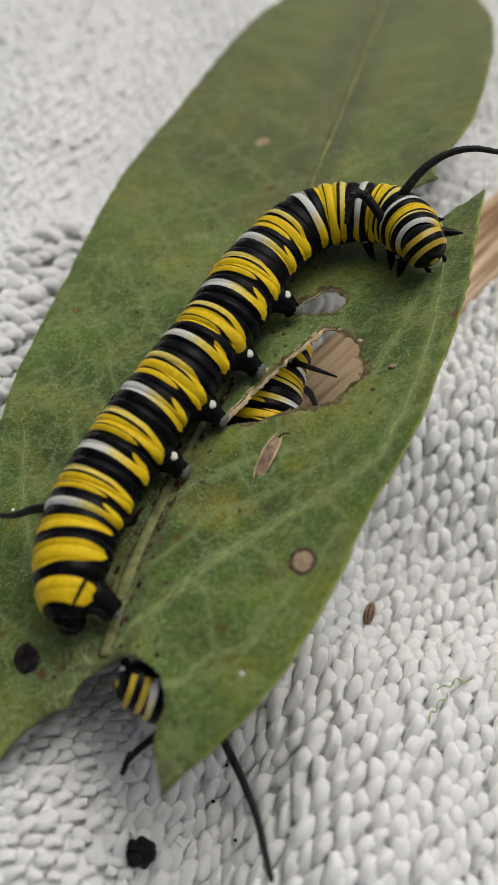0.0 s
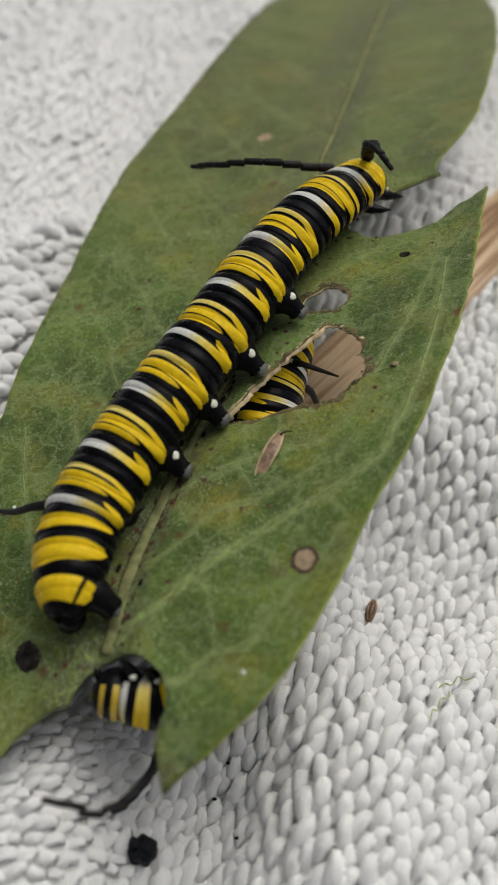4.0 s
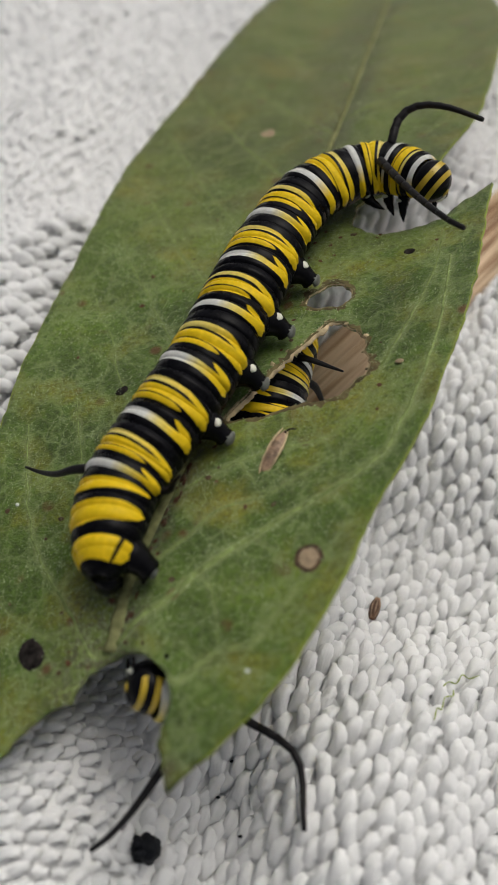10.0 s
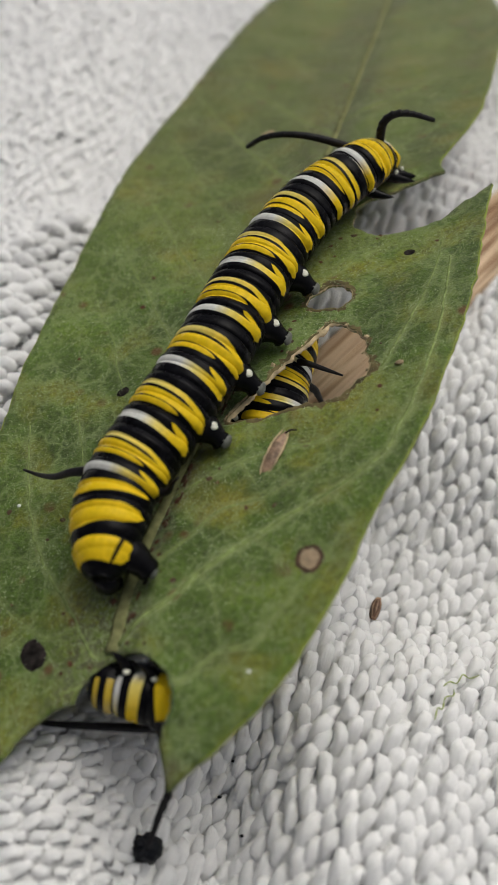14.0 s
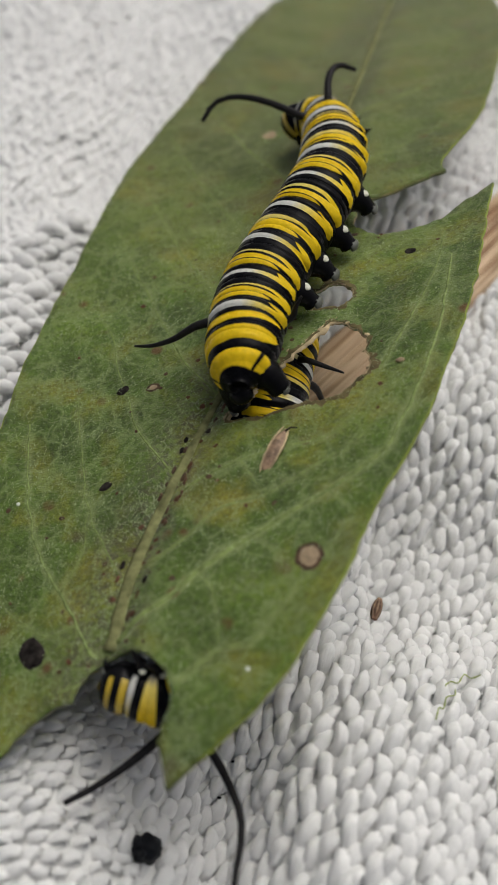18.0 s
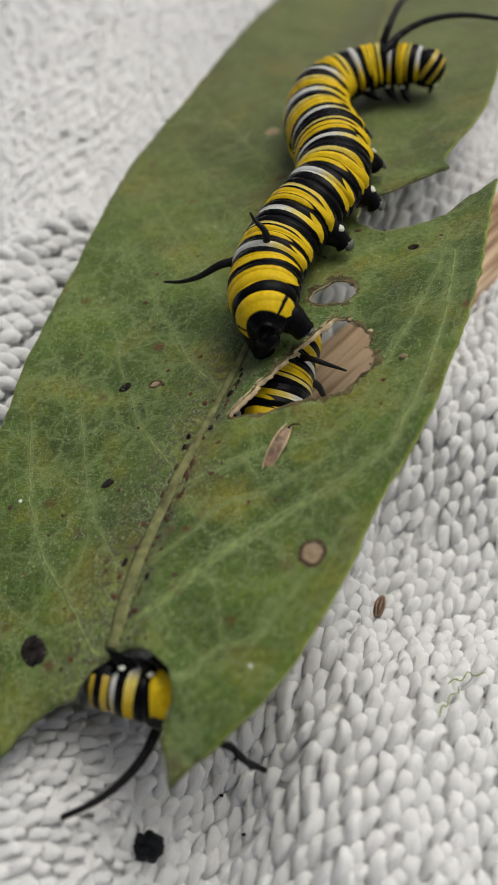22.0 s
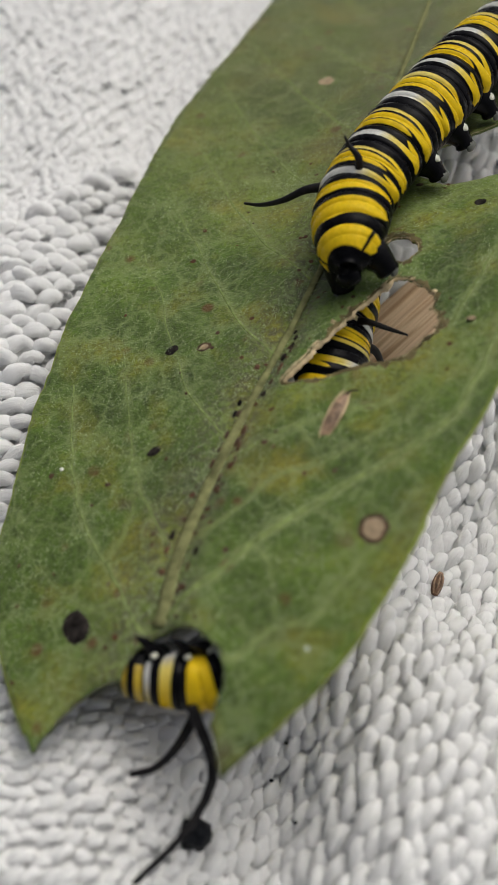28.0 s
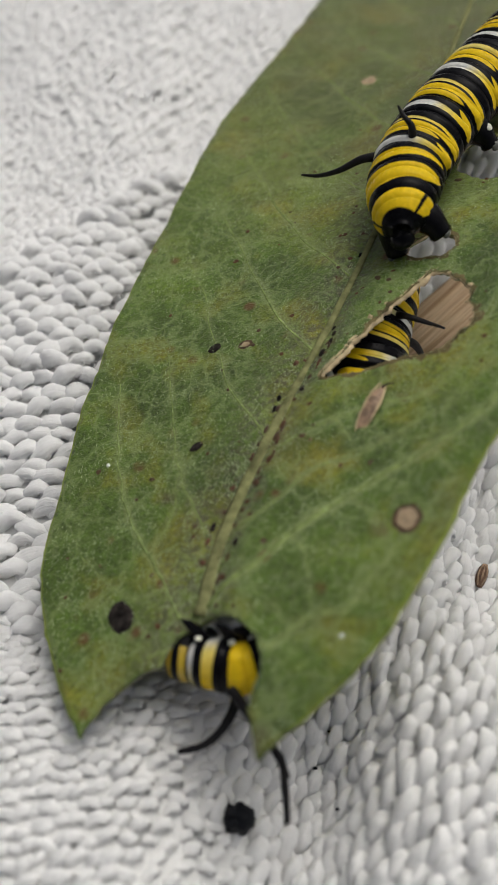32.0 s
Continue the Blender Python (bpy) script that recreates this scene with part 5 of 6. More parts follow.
    at(22.5, (1.0, 5.1, 16.4), (1.3, 11.6, 16.1), (4.1, 17.6, 16.6), (6.9, 23.4, 16.9), (7.1, 30.0, 16.2), (7.5, 36.5, 15.3), (10.2, 42.4, 15.0), (16.1, 45.2, 15.6), (22.2, 47.9, 15.9))
    at(23, (1.2, 5.3, 16.4), (1.7, 11.9, 16.2), (4.3, 18.1, 16.6), (7.0, 24.3, 16.8), (8.1, 30.9, 16.3), (10.5, 37.2, 16.0), (14.7, 42.6, 15.8), (19.5, 47.3, 15.5), (25.3, 50.7, 16.0))
    at(23.5, (1.4, 5.6, 16.5), (2.5, 12.5, 16.5), (5.5, 18.7, 17.0), (8.0, 25.2, 17.0), (10.6, 31.7, 16.8), (13.9, 37.8, 16.5), (17.7, 43.7, 16.0), (21.6, 49.4, 15.4), (25.6, 55.2, 14.8))
    at(24, (2.4, 6.6, 16.7), (3.3, 13.6, 16.7), (6.4, 19.9, 17.1), (9.6, 26.2, 17.2), (12.6, 32.6, 17.0), (16.1, 38.7, 16.6), (20.0, 44.6, 16.2), (23.9, 50.5, 15.7), (27.2, 56.6, 14.8))
    at(24.5, (2.5, 6.8, 16.8), (3.4, 13.8, 16.7), (6.3, 20.2, 17.1), (9.7, 26.4, 17.2), (12.8, 32.7, 17.0), (16.3, 38.8, 16.6), (20.2, 44.7, 16.2), (24.1, 50.6, 15.7), (27.9, 56.5, 15.0))
    at(25, (2.6, 7.4, 16.8), (3.3, 14.4, 16.6), (6.3, 20.9, 17.0), (9.8, 27.1, 17.2), (13.0, 33.4, 16.9), (16.7, 39.5, 16.6), (20.8, 45.3, 16.2), (24.8, 51.2, 15.7), (28.6, 57.1, 15.0))
    at(25.5, (2.7, 7.5, 16.8), (3.4, 14.5, 16.6), (6.3, 20.9, 17.0), (9.8, 27.0, 17.2), (13.0, 33.3, 16.9), (16.6, 39.4, 16.6), (20.7, 45.2, 16.2), (24.7, 51.0, 15.7), (28.5, 56.9, 15.0))
    at(27.5, (2.5, 6.9, 16.8), (3.2, 13.2, 16.7), (5.8, 19.0, 17.0), (9.1, 24.5, 17.3), (12.3, 30.1, 17.2), (15.9, 35.4, 17.1), (19.7, 40.5, 17.0), (23.8, 45.5, 16.9), (27.6, 50.6, 16.6))
    at(28, (2.8, 7.0, 16.8), (3.4, 13.0, 16.8), (5.9, 18.5, 17.1), (9.1, 23.7, 17.3), (12.3, 28.8, 17.4), (15.8, 33.8, 17.3), (19.7, 38.5, 17.3), (23.4, 43.3, 17.3), (27.0, 48.1, 17.1))
    at(30, (3.0, 7.4, 16.9), (3.6, 13.2, 16.8), (5.9, 18.6, 17.1), (9.0, 23.6, 17.3), (12.2, 28.6, 17.4), (15.6, 33.4, 17.3), (19.4, 37.8, 17.4), (23.0, 42.4, 17.4), (26.6, 47.1, 17.3))
    at(31, (3.3, 8.5, 16.9), (3.9, 14.3, 16.8), (6.3, 19.5, 17.1), (9.4, 24.5, 17.3), (12.5, 29.4, 17.3), (15.8, 34.1, 17.2), (19.6, 38.5, 17.3), (23.2, 43.1, 17.3), (26.7, 47.7, 17.1))
    at(32, (4.1, 10.1, 17.1), (4.7, 16.1, 16.9), (7.2, 21.6, 17.2), (10.4, 26.8, 17.3), (13.6, 32.0, 17.2), (16.8, 37.2, 17.0), (20.7, 41.9, 16.9), (24.3, 46.8, 16.7), (27.9, 51.7, 16.4))
    feel(0, ((15.6, 18.4, 23.0), (19.4, 18.2, 23.4)), ((8.8, 15.6, 21.4), (8.0, 14.3, 20.3)))
    feel(1, ((14.6, 19.8, 22.5), (19.5, 24.2, 22.5)), ((15.5, 9.6, 24.0), (17.3, 6.1, 24.2)))
    feel(2, ((7.7, 23.9, 20.6), (5.2, 28.0, 18.3)), ((16.2, 18.3, 23.2), (19.6, 19.9, 23.2)))
    feel(3, ((5.8, 22.6, 20.2), (4.9, 21.6, 19.0)), ((12.9, 22.4, 21.7), (15.4, 19.3, 21.8)))
    feel(3.5, ((3.2, 24.5, 19.0), (-1.7, 28.8, 16.2)), ((12.8, 21.3, 21.8), (14.1, 18.2, 21.5)))
    feel(5.5, ((-5.9, 16.1, 16.9), (-8.6, 11.6, 15.3)), ((3.1, 20.3, 19.4), (4.4, 26.3, 18.2)))
    feel(6, ((-6.9, 17.9, 16.6), (-11.5, 16.7, 14.7)), ((0.3, 20.7, 18.3), (1.4, 21.7, 17.6)))
    feel(7, ((-9.4, 12.9, 16.1), (-11.9, 9.0, 14.5)), ((-4.1, 19.2, 17.2), (-5.2, 19.9, 15.9)))
    feel(8, ((-10.9, 19.1, 15.8), (-15.8, 18.1, 14.0)), ((-3.5, 24.2, 17.1), (-4.7, 29.7, 15.6)))
    feel(9, ((8.5, 26.7, 20.5), (11.9, 25.6, 20.1)), ((7.6, 22.5, 20.7), (8.8, 23.4, 19.8)))
    feel(10, ((13.8, 26.1, 21.5), (18.4, 23.4, 22.2)), ((13.4, 10.6, 23.1), (16.0, 8.1, 23.5)))
    feel(11, ((14.2, 27.7, 21.3), (20.8, 30.1, 21.8)), ((13.7, 22.7, 21.8), (17.4, 21.5, 22.1)))
    feel(12, ((15.7, 10.5, 24.0), (18.0, 10.8, 23.9)), ((13.9, 6.7, 23.7), (15.9, 9.1, 23.3)))
    feel(13, ((14.1, 26.3, 22.5), (14.3, 32.9, 22.5)), ((17.6, 14.5, 24.3), (19.1, 15.6, 23.7)))
    feel(14, ((3.4, 26.3, 18.8), (0.1, 27.8, 16.6)), ((11.8, 25.6, 21.1), (14.8, 25.6, 20.8)))
    feel(16.5, ((0.0, 23.3, 18.0), (-3.9, 21.5, 16.1)), ((7.6, 29.3, 19.9), (8.9, 35.6, 18.4)))
    feel(17, ((0.3, 31.7, 17.3), (-0.9, 30.4, 16.2)), ((8.5, 34.6, 19.4), (13.4, 41.6, 18.4)))
    feel(18, ((-1.0, 34.9, 16.8), (-4.0, 33.6, 15.4)), ((7.5, 35.9, 18.9), (9.3, 37.3, 18.2)))
    feel(19, ((-8.1, 24.8, 16.2), (-11.1, 20.0, 14.8)), ((-4.9, 34.5, 16.2), (-8.5, 38.0, 14.6)))
    feel(20, ((-10.9, 28.7, 15.7), (-15.1, 27.1, 14.2)), ((-9.4, 35.8, 15.6), (-13.7, 34.7, 14.3)))
    feel(21, ((-7.7, 40.5, 15.5), (-10.2, 41.1, 14.3)), ((0.6, 44.8, 16.0), (4.1, 54.7, 13.9)))
    feel(22, ((13.7, 45.7, 18.7), (15.9, 52.9, 16.6)), ((16.5, 42.7, 19.5), (22.7, 42.4, 19.8)))
    crawl(WALKER, ways, feelers, 58.0, lambda p, f: leaf_normal(p.x, p.y) + Vector((-0.34, 0.08, 0)))
    walk(WALKER[4], [(t, pose(0, 0, 0, turn)) for t, turn in ((0, 78), (17.5, 78), (20.0, 0), (32, 0))])
    ways, feelers = [], {}
    at(0, (4.2, 12.7, 10.8), (2.1, 7.0, 9.6), (1.3, 1.3, 7.4), (0.2, -4.7, 6.9), (-0.8, -10.1, 6.8), (-2.1, -14.9, 7.4), (-4.8, -18.6, 7.0), (-5.7, -18.6, 7.4), (-7.5, -18.2, 7.8))
    at(1, (4.2, 12.7, 10.8), (2.1, 7.0, 9.6), (1.3, 1.3, 7.4), (0.2, -4.7, 6.9), (-0.8, -10.1, 6.8), (-2.1, -14.9, 7.4), (-5.1, -18.8, 6.9), (-6.3, -18.8, 7.1), (-8.7, -18.7, 7.3))
    at(2, (4.2, 12.7, 10.8), (2.1, 7.0, 9.6), (1.3, 1.3, 7.4), (0.2, -4.7, 6.9), (-0.8, -10.1, 6.8), (-2.1, -14.9, 7.4), (-5.4, -18.8, 6.7), (-7.0, -18.9, 6.8), (-10.1, -18.8, 6.6))
    at(3, (4.2, 12.7, 10.8), (2.1, 7.0, 9.6), (1.3, 1.3, 7.4), (0.2, -4.7, 6.9), (-0.8, -10.1, 6.8), (-2.1, -14.9, 7.4), (-5.3, -18.8, 6.7), (-6.7, -18.9, 6.9), (-9.6, -18.8, 6.8))
    at(3.5, (4.2, 12.7, 10.8), (2.1, 7.0, 9.6), (1.3, 1.3, 7.4), (0.2, -4.7, 6.9), (-0.8, -10.1, 6.8), (-2.1, -14.9, 7.4), (-5.3, -18.8, 6.7), (-6.7, -18.8, 6.9), (-9.6, -18.7, 6.8))
    at(5.5, (4.2, 12.7, 10.8), (2.1, 7.0, 9.6), (1.3, 1.3, 7.4), (0.2, -4.7, 6.9), (-0.8, -10.1, 6.8), (-2.1, -14.9, 7.4), (-4.8, -18.8, 7.0), (-5.8, -18.9, 7.4), (-7.7, -18.8, 7.7))
    at(6, (4.2, 12.7, 10.8), (2.1, 7.0, 9.6), (1.3, 1.3, 7.4), (0.2, -4.7, 6.9), (-0.8, -10.1, 6.8), (-2.1, -14.9, 7.4), (-4.9, -18.7, 6.9), (-6.0, -18.8, 7.3), (-8.1, -18.7, 7.5))
    at(7, (4.2, 12.7, 10.8), (2.1, 7.0, 9.6), (1.3, 1.3, 7.4), (0.2, -4.7, 6.9), (-0.8, -10.1, 6.8), (-2.1, -14.9, 7.4), (-5.0, -18.8, 6.9), (-6.2, -18.9, 7.2), (-8.5, -18.8, 7.3))
    at(8, (4.2, 12.7, 10.8), (2.1, 7.0, 9.6), (1.3, 1.3, 7.4), (0.2, -4.7, 6.9), (-0.8, -10.1, 6.8), (-2.1, -14.9, 7.4), (-4.9, -18.8, 6.9), (-5.9, -18.9, 7.3), (-7.9, -18.8, 7.6))
    at(9, (4.2, 12.7, 10.8), (2.1, 7.0, 9.6), (1.3, 1.3, 7.4), (0.2, -4.7, 6.9), (-0.8, -10.1, 6.8), (-2.1, -14.9, 7.4), (-4.8, -18.7, 7.0), (-5.7, -18.8, 7.4), (-7.5, -18.6, 7.8))
    at(10, (4.2, 12.7, 10.8), (2.1, 7.0, 9.6), (1.3, 1.3, 7.4), (0.2, -4.7, 6.9), (-0.8, -10.1, 6.8), (-2.1, -14.9, 7.4), (-4.7, -18.7, 7.0), (-5.5, -18.8, 7.5), (-7.2, -18.6, 7.9))
    at(11, (4.2, 12.7, 10.8), (2.1, 7.0, 9.6), (1.3, 1.3, 7.4), (0.2, -4.7, 6.9), (-0.8, -10.1, 6.8), (-2.1, -14.9, 7.4), (-5.0, -18.8, 6.9), (-6.1, -18.9, 7.2), (-8.3, -18.7, 7.4))
    at(12, (4.2, 12.7, 10.8), (2.1, 7.0, 9.6), (1.3, 1.3, 7.4), (0.2, -4.7, 6.9), (-0.8, -10.1, 6.8), (-2.1, -14.9, 7.4), (-5.0, -18.8, 6.9), (-6.1, -18.8, 7.2), (-8.4, -18.7, 7.4))
    at(13, (4.2, 12.7, 10.8), (2.1, 7.0, 9.6), (1.3, 1.3, 7.4), (0.2, -4.7, 6.9), (-0.8, -10.1, 6.8), (-2.1, -14.9, 7.4), (-5.4, -18.7, 6.7), (-6.8, -18.7, 6.9), (-9.8, -18.4, 6.8))
    at(14, (4.2, 12.7, 10.8), (2.1, 7.0, 9.6), (1.3, 1.3, 7.4), (0.2, -4.7, 6.9), (-0.8, -10.1, 6.8), (-2.1, -14.9, 7.4), (-5.4, -18.6, 6.7), (-6.9, -18.5, 6.8), (-10.0, -18.1, 6.7))
    at(14.5, (4.2, 12.7, 10.8), (2.1, 7.0, 9.6), (1.3, 1.3, 7.4), (0.2, -4.7, 6.9), (-0.8, -10.1, 6.8), (-2.1, -14.9, 7.4), (-5.4, -18.6, 6.7), (-6.9, -18.5, 6.9), (-9.9, -18.1, 6.7))
    at(16.5, (4.2, 12.7, 10.8), (2.1, 7.0, 9.6), (1.3, 1.3, 7.4), (0.2, -4.7, 6.9), (-0.8, -10.1, 6.8), (-2.1, -14.9, 7.4), (-5.3, -18.6, 6.8), (-6.7, -18.4, 7.0), (-9.5, -17.9, 6.9))
    at(17, (4.2, 12.7, 10.8), (2.1, 7.0, 9.6), (1.3, 1.3, 7.4), (0.2, -4.7, 6.9), (-0.8, -10.1, 6.8), (-2.1, -14.9, 7.4), (-5.0, -18.7, 6.9), (-6.1, -18.7, 7.2), (-8.4, -18.4, 7.4))
    at(18, (4.2, 12.7, 10.8), (2.1, 7.0, 9.6), (1.3, 1.3, 7.4), (0.2, -4.7, 6.9), (-0.8, -10.1, 6.8), (-2.1, -14.9, 7.4), (-5.2, -18.7, 6.8), (-6.5, -18.7, 7.0), (-9.1, -18.5, 7.1))
    at(19, (4.2, 12.7, 10.8), (2.1, 7.0, 9.6), (1.3, 1.3, 7.4), (0.2, -4.7, 6.9), (-0.8, -10.1, 6.8), (-2.1, -14.9, 7.4), (-5.4, -18.6, 6.7), (-6.9, -18.5, 6.8), (-9.9, -18.1, 6.7))
    at(20, (4.2, 12.7, 10.8), (2.1, 7.0, 9.6), (1.3, 1.3, 7.4), (0.2, -4.7, 6.9), (-0.8, -10.1, 6.8), (-2.1, -14.9, 7.4), (-5.5, -18.7, 6.7), (-7.0, -18.7, 6.8), (-10.2, -18.4, 6.5))
    at(21, (4.2, 12.7, 10.8), (2.1, 7.0, 9.6), (1.3, 1.3, 7.4), (0.2, -4.7, 6.9), (-0.8, -10.1, 6.8), (-2.1, -14.9, 7.4), (-5.5, -18.6, 6.6), (-7.2, -18.6, 6.7), (-10.5, -18.3, 6.4))
    at(22, (4.2, 12.7, 10.8), (2.1, 7.0, 9.6), (1.3, 1.3, 7.4), (0.2, -4.7, 6.9), (-0.8, -10.1, 6.8), (-2.1, -14.9, 7.4), (-5.5, -18.6, 6.7), (-7.1, -18.5, 6.7), (-10.3, -18.1, 6.5))
    at(23, (4.2, 12.7, 10.8), (2.1, 7.0, 9.6), (1.3, 1.3, 7.4), (0.2, -4.7, 6.9), (-0.8, -10.1, 6.8), (-2.1, -14.9, 7.4), (-5.2, -18.7, 6.8), (-6.5, -18.8, 7.0), (-9.1, -18.7, 7.1))
    at(24, (4.2, 12.7, 10.8), (2.1, 7.0, 9.6), (1.3, 1.3, 7.4), (0.2, -4.7, 6.9), (-0.8, -10.1, 6.8), (-2.1, -14.9, 7.4), (-5.4, -18.6, 6.7), (-7.0, -18.6, 6.8), (-10.1, -18.2, 6.6))
    at(25, (4.2, 12.7, 10.8), (2.1, 7.0, 9.6), (1.3, 1.3, 7.4), (0.2, -4.7, 6.9), (-0.8, -10.1, 6.8), (-2.1, -14.9, 7.4), (-5.5, -18.6, 6.6), (-7.2, -18.5, 6.7), (-10.5, -18.0, 6.4))
    at(25.5, (4.2, 12.7, 10.8), (2.1, 7.0, 9.6), (1.3, 1.3, 7.4), (0.2, -4.7, 6.9), (-0.8, -10.1, 6.8), (-2.1, -14.9, 7.4), (-5.5, -18.6, 6.6), (-7.2, -18.5, 6.7), (-10.6, -18.0, 6.4))
    at(27.5, (4.2, 12.7, 10.8), (2.1, 7.0, 9.6), (1.3, 1.3, 7.4), (0.2, -4.7, 6.9), (-0.8, -10.1, 6.8), (-2.1, -14.9, 7.4), (-5.8, -18.7, 6.5), (-7.8, -18.7, 6.4), (-11.7, -18.4, 5.8))
    at(28, (4.2, 12.7, 10.8), (2.1, 7.0, 9.6), (1.3, 1.3, 7.4), (0.2, -4.7, 6.9), (-0.8, -10.1, 6.8), (-2.1, -14.9, 7.4), (-5.7, -18.7, 6.6), (-7.5, -18.8, 6.5), (-11.1, -18.7, 6.1))
    at(29, (4.2, 12.7, 10.8), (2.1, 7.0, 9.6), (1.3, 1.3, 7.4), (0.2, -4.7, 6.9), (-0.8, -10.1, 6.8), (-2.1, -14.9, 7.4), (-5.6, -18.7, 6.6), (-7.4, -18.8, 6.6), (-10.8, -18.6, 6.2))
    at(30, (4.2, 12.7, 10.8), (2.1, 7.0, 9.6), (1.3, 1.3, 7.4), (0.2, -4.7, 6.9), (-0.8, -10.1, 6.8), (-2.1, -14.9, 7.4), (-5.6, -18.7, 6.6), (-7.3, -18.7, 6.6), (-10.8, -18.4, 6.3))
    at(31, (4.2, 12.7, 10.8), (2.1, 7.0, 9.6), (1.3, 1.3, 7.4), (0.2, -4.7, 6.9), (-0.8, -10.1, 6.8), (-2.1, -14.9, 7.4), (-5.5, -18.6, 6.6), (-7.2, -18.6, 6.7), (-10.5, -18.3, 6.4))
    at(32, (4.2, 12.7, 10.8), (2.1, 7.0, 9.6), (1.3, 1.3, 7.4), (0.2, -4.7, 6.9), (-0.8, -10.1, 6.8), (-2.1, -14.9, 7.4), (-5.6, -18.6, 6.6), (-7.4, -18.6, 6.6), (-10.9, -18.2, 6.2))
    feel(0, ((-6.9, -20.9, 4.0), (-7.6, -21.9, 3.5)), ((-1.1, -20.6, 4.0), (0.7, -24.6, 3.5), (1.8, -29.0, 3.0)))
    feel(1, ((-6.6, -23.3, 4.0), (-8.9, -26.4, 3.5)), ((0.4, -18.5, 4.0), (3.4, -18.7, 3.5), (6.9, -19.7, 3.0)))
    feel(2, ((-9.7, -22.5, 4.0), (-12.7, -23.9, 3.5)), ((-3.9, -23.5, 4.0), (-4.1, -26.4, 3.5), (-4.2, -29.3, 3.0)))
    feel(3, ((-9.3, -22.2, 4.0), (-12.6, -23.4, 3.5)), ((-3.2, -22.8, 4.0), (-2.6, -26.1, 3.5), (-2.2, -29.3, 3.0)))
    feel(6, ((-7.3, -23.0, 4.0), (-10.1, -25.1, 3.5)), ((-1.1, -20.3, 4.0), (0.2, -22.4, 3.5), (2.2, -24.8, 3.0)))
    feel(7, ((-7.3, -22.8, 4.0), (-11.3, -25.6, 3.5)), ((-1.3, -20.9, 4.0), (0.5, -23.9, 3.5), (0.5, -29.4, 3.0)))
    feel(8, ((-7.9, -23.4, 4.0), (-11.6, -25.8, 3.5)), ((-1.2, -20.5, 4.0), (0.8, -24.7, 3.5), (0.3, -29.4, 3.0)))
    feel(9, ((-7.5, -24.3, 4.0), (-10.4, -26.9, 3.5)), ((-0.0, -19.1, 4.0), (5.0, -21.5, 3.5), (6.9, -26.7, 3.0)))
    feel(10, ((-6.8, -24.4, 4.0), (-9.7, -27.4, 3.5)), ((-0.1, -19.0, 4.0), (3.2, -21.4, 3.5), (3.6, -26.0, 3.0)))
    feel(11, ((-6.9, -23.1, 4.0), (-9.3, -25.5, 3.5)), ((-0.9, -20.2, 4.0), (2.2, -23.6, 3.5), (2.3, -29.2, 3.0)))
    feel(12, ((-7.5, -22.7, 4.0), (-11.1, -24.7, 3.5)), ((-1.8, -21.3, 4.0), (-0.7, -25.5, 3.5), (-1.4, -29.4, 3.0)))
    feel(13, ((-9.0, -19.4, 4.0), (-11.7, -19.3, 3.5)), ((-4.4, -23.8, 4.0), (-4.8, -26.5, 3.5), (-5.0, -29.4, 3.0)))
    feel(14, ((-11.4, -19.4, 4.0), (-14.1, -18.9, 3.5)), ((-5.2, -23.5, 4.0), (-5.7, -25.1, 3.5), (-6.3, -26.8, 3.0)))
    feel(17, ((-10.6, -18.8, 4.0), (-13.3, -18.3, 3.5)), ((-5.5, -23.6, 4.0), (-6.8, -26.3, 3.5), (-8.7, -29.5, 3.0)))
    feel(18, ((-8.1, -22.4, 4.0), (-11.5, -24.4, 3.5)), ((-2.2, -21.7, 4.0), (-0.5, -25.6, 3.5), (-0.9, -29.5, 3.0)))
    feel(19, ((-7.9, -22.0, 4.0), (-10.6, -23.2, 3.5)), ((-2.6, -22.2, 4.0), (-1.5, -25.2, 3.5), (-0.9, -29.5, 3.0)))
    feel(20, ((-7.7, -22.9, 4.0), (-10.7, -24.7, 3.5)), ((-1.6, -21.0, 4.0), (-0.1, -21.5, 3.5), (1.4, -22.3, 3.0)))
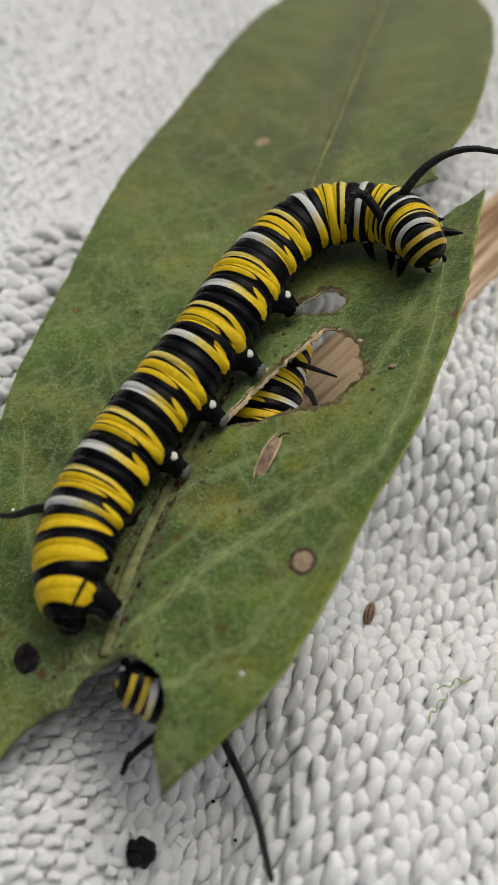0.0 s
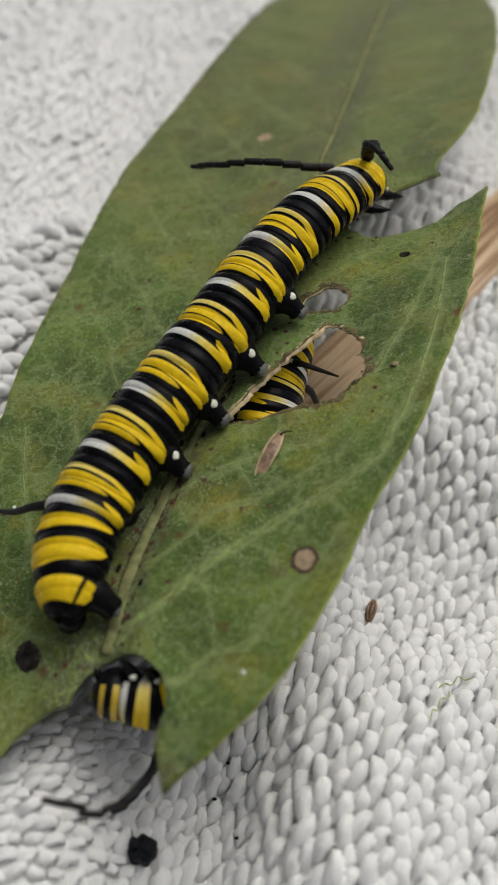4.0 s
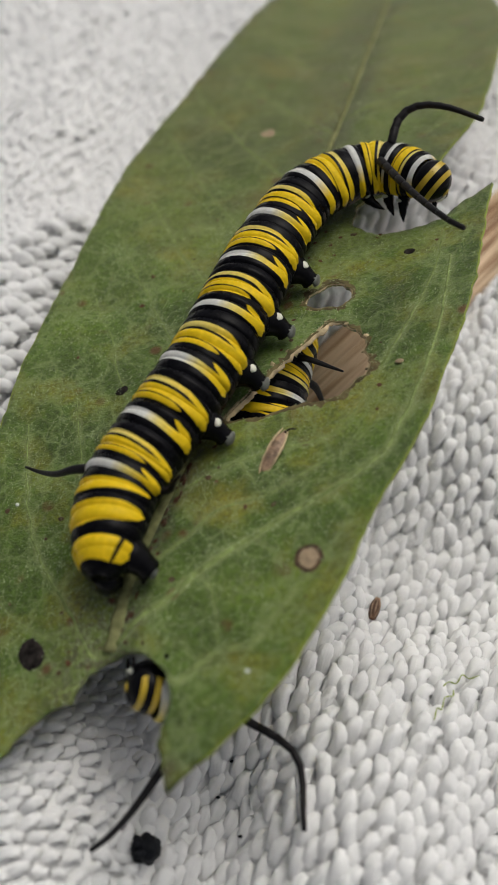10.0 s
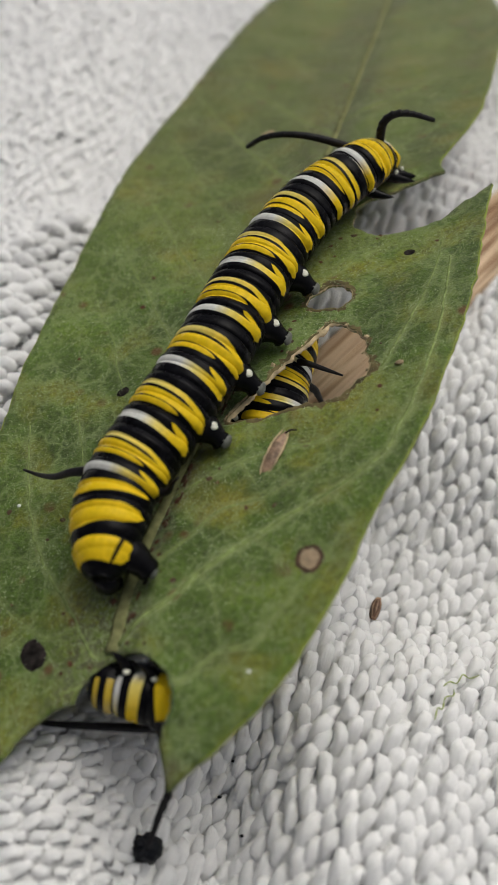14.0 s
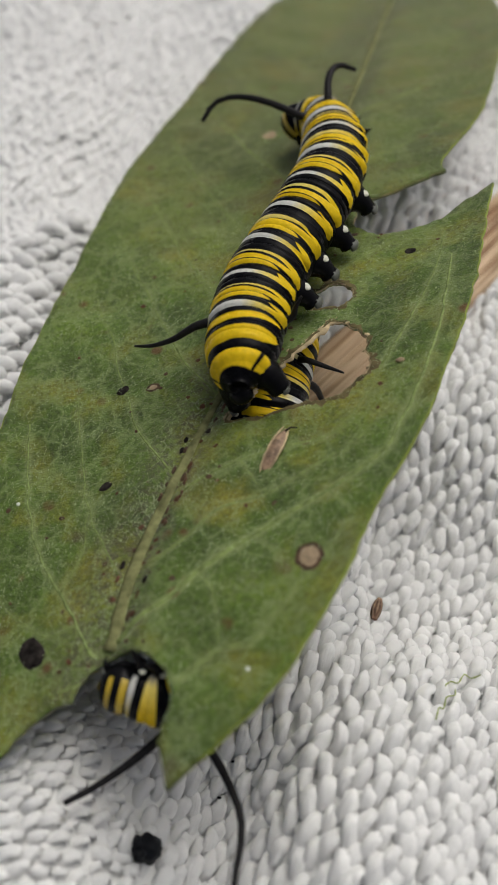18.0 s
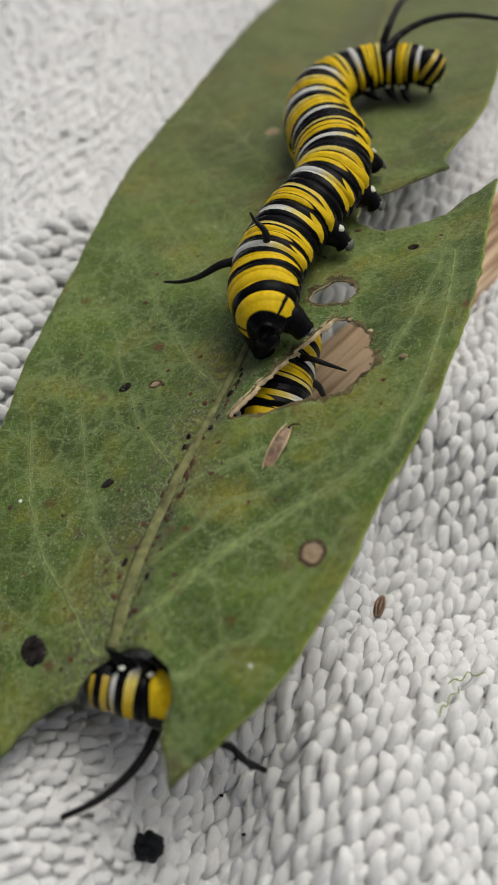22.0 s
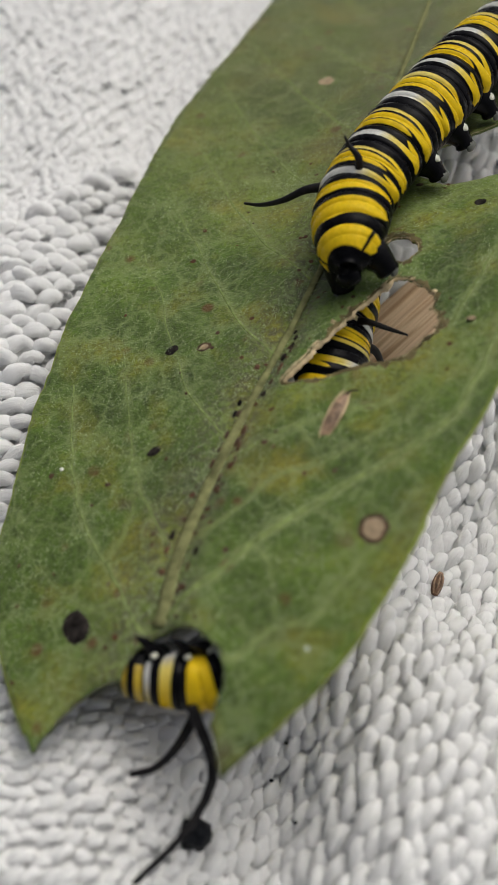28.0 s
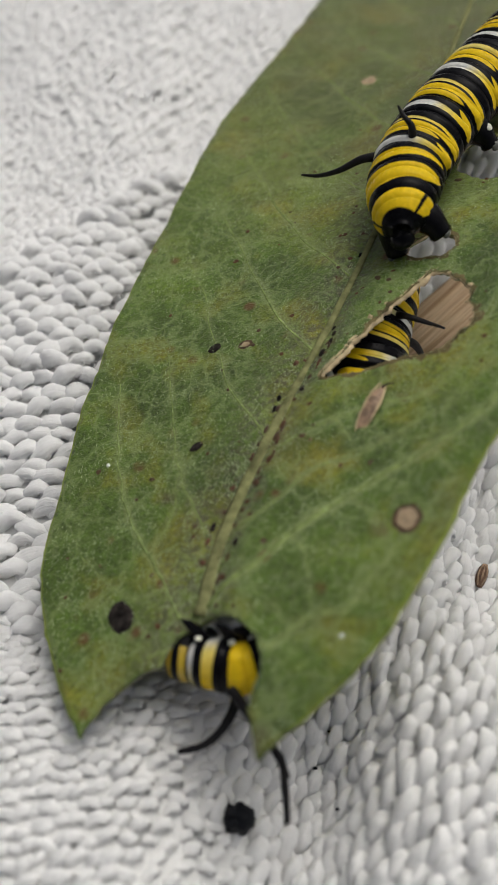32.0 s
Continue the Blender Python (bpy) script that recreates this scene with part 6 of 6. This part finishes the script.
    feel(21, ((-8.3, -23.3, 4.0), (-11.6, -25.1, 3.5)), ((-1.6, -20.6, 4.0), (-0.9, -21.0, 3.5), (0.1, -21.3, 3.0)))
    feel(22, ((-8.1, -23.3, 4.0), (-11.7, -25.5, 3.5)), ((-1.7, -21.0, 4.0), (-0.5, -21.8, 3.5), (0.7, -22.2, 3.0)))
    feel(23, ((-7.6, -23.3, 4.0), (-11.6, -25.9, 3.5)), ((-1.7, -21.0, 4.0), (1.3, -23.9, 3.5), (2.2, -29.2, 3.0)))
    feel(24, ((-7.6, -21.9, 4.0), (-10.8, -23.8, 3.5)), ((-3.9, -23.7, 4.0), (-3.9, -26.8, 3.5), (-3.7, -29.4, 3.0)))
    feel(25, ((-8.5, -22.5, 4.0), (-11.0, -23.9, 3.5)), ((-1.9, -21.5, 4.0), (-1.4, -21.9, 3.5), (-0.6, -22.6, 3.0)))
    feel(28, ((-8.3, -22.8, 4.0), (-10.2, -23.7, 3.5)), ((-5.6, -23.8, 4.0), (-7.0, -27.1, 3.5), (-9.8, -30.0, 3.0)))
    feel(29, ((-9.8, -21.9, 4.0), (-11.7, -22.8, 3.5)), ((-5.4, -22.1, 4.0), (-5.6, -24.1, 3.5), (-5.6, -25.7, 3.0)))
    feel(30, ((-10.5, -22.1, 4.0), (-12.6, -22.6, 3.5)), ((-5.1, -23.9, 4.0), (-4.8, -27.2, 3.5), (-4.9, -30.6, 3.0)))
    feel(31, ((-10.5, -22.2, 4.0), (-12.8, -22.5, 3.5)), ((-4.6, -24.2, 4.0), (-4.0, -27.1, 3.5), (-3.8, -30.6, 3.0)))
    feel(32, ((-7.9, -22.3, 4.0), (-9.9, -23.2, 3.5)), ((-4.0, -23.7, 4.0), (-3.6, -25.2, 3.5), (-3.4, -27.1, 3.0)))
    crawl(FEEDER, ways, feelers, 40.0, lambda p, f: Vector((0.9, -0.3, 0.25)).lerp(Vector((0.1, -0.85, -0.35)), blend(0.5, 0.85, f)), 4)


motions()
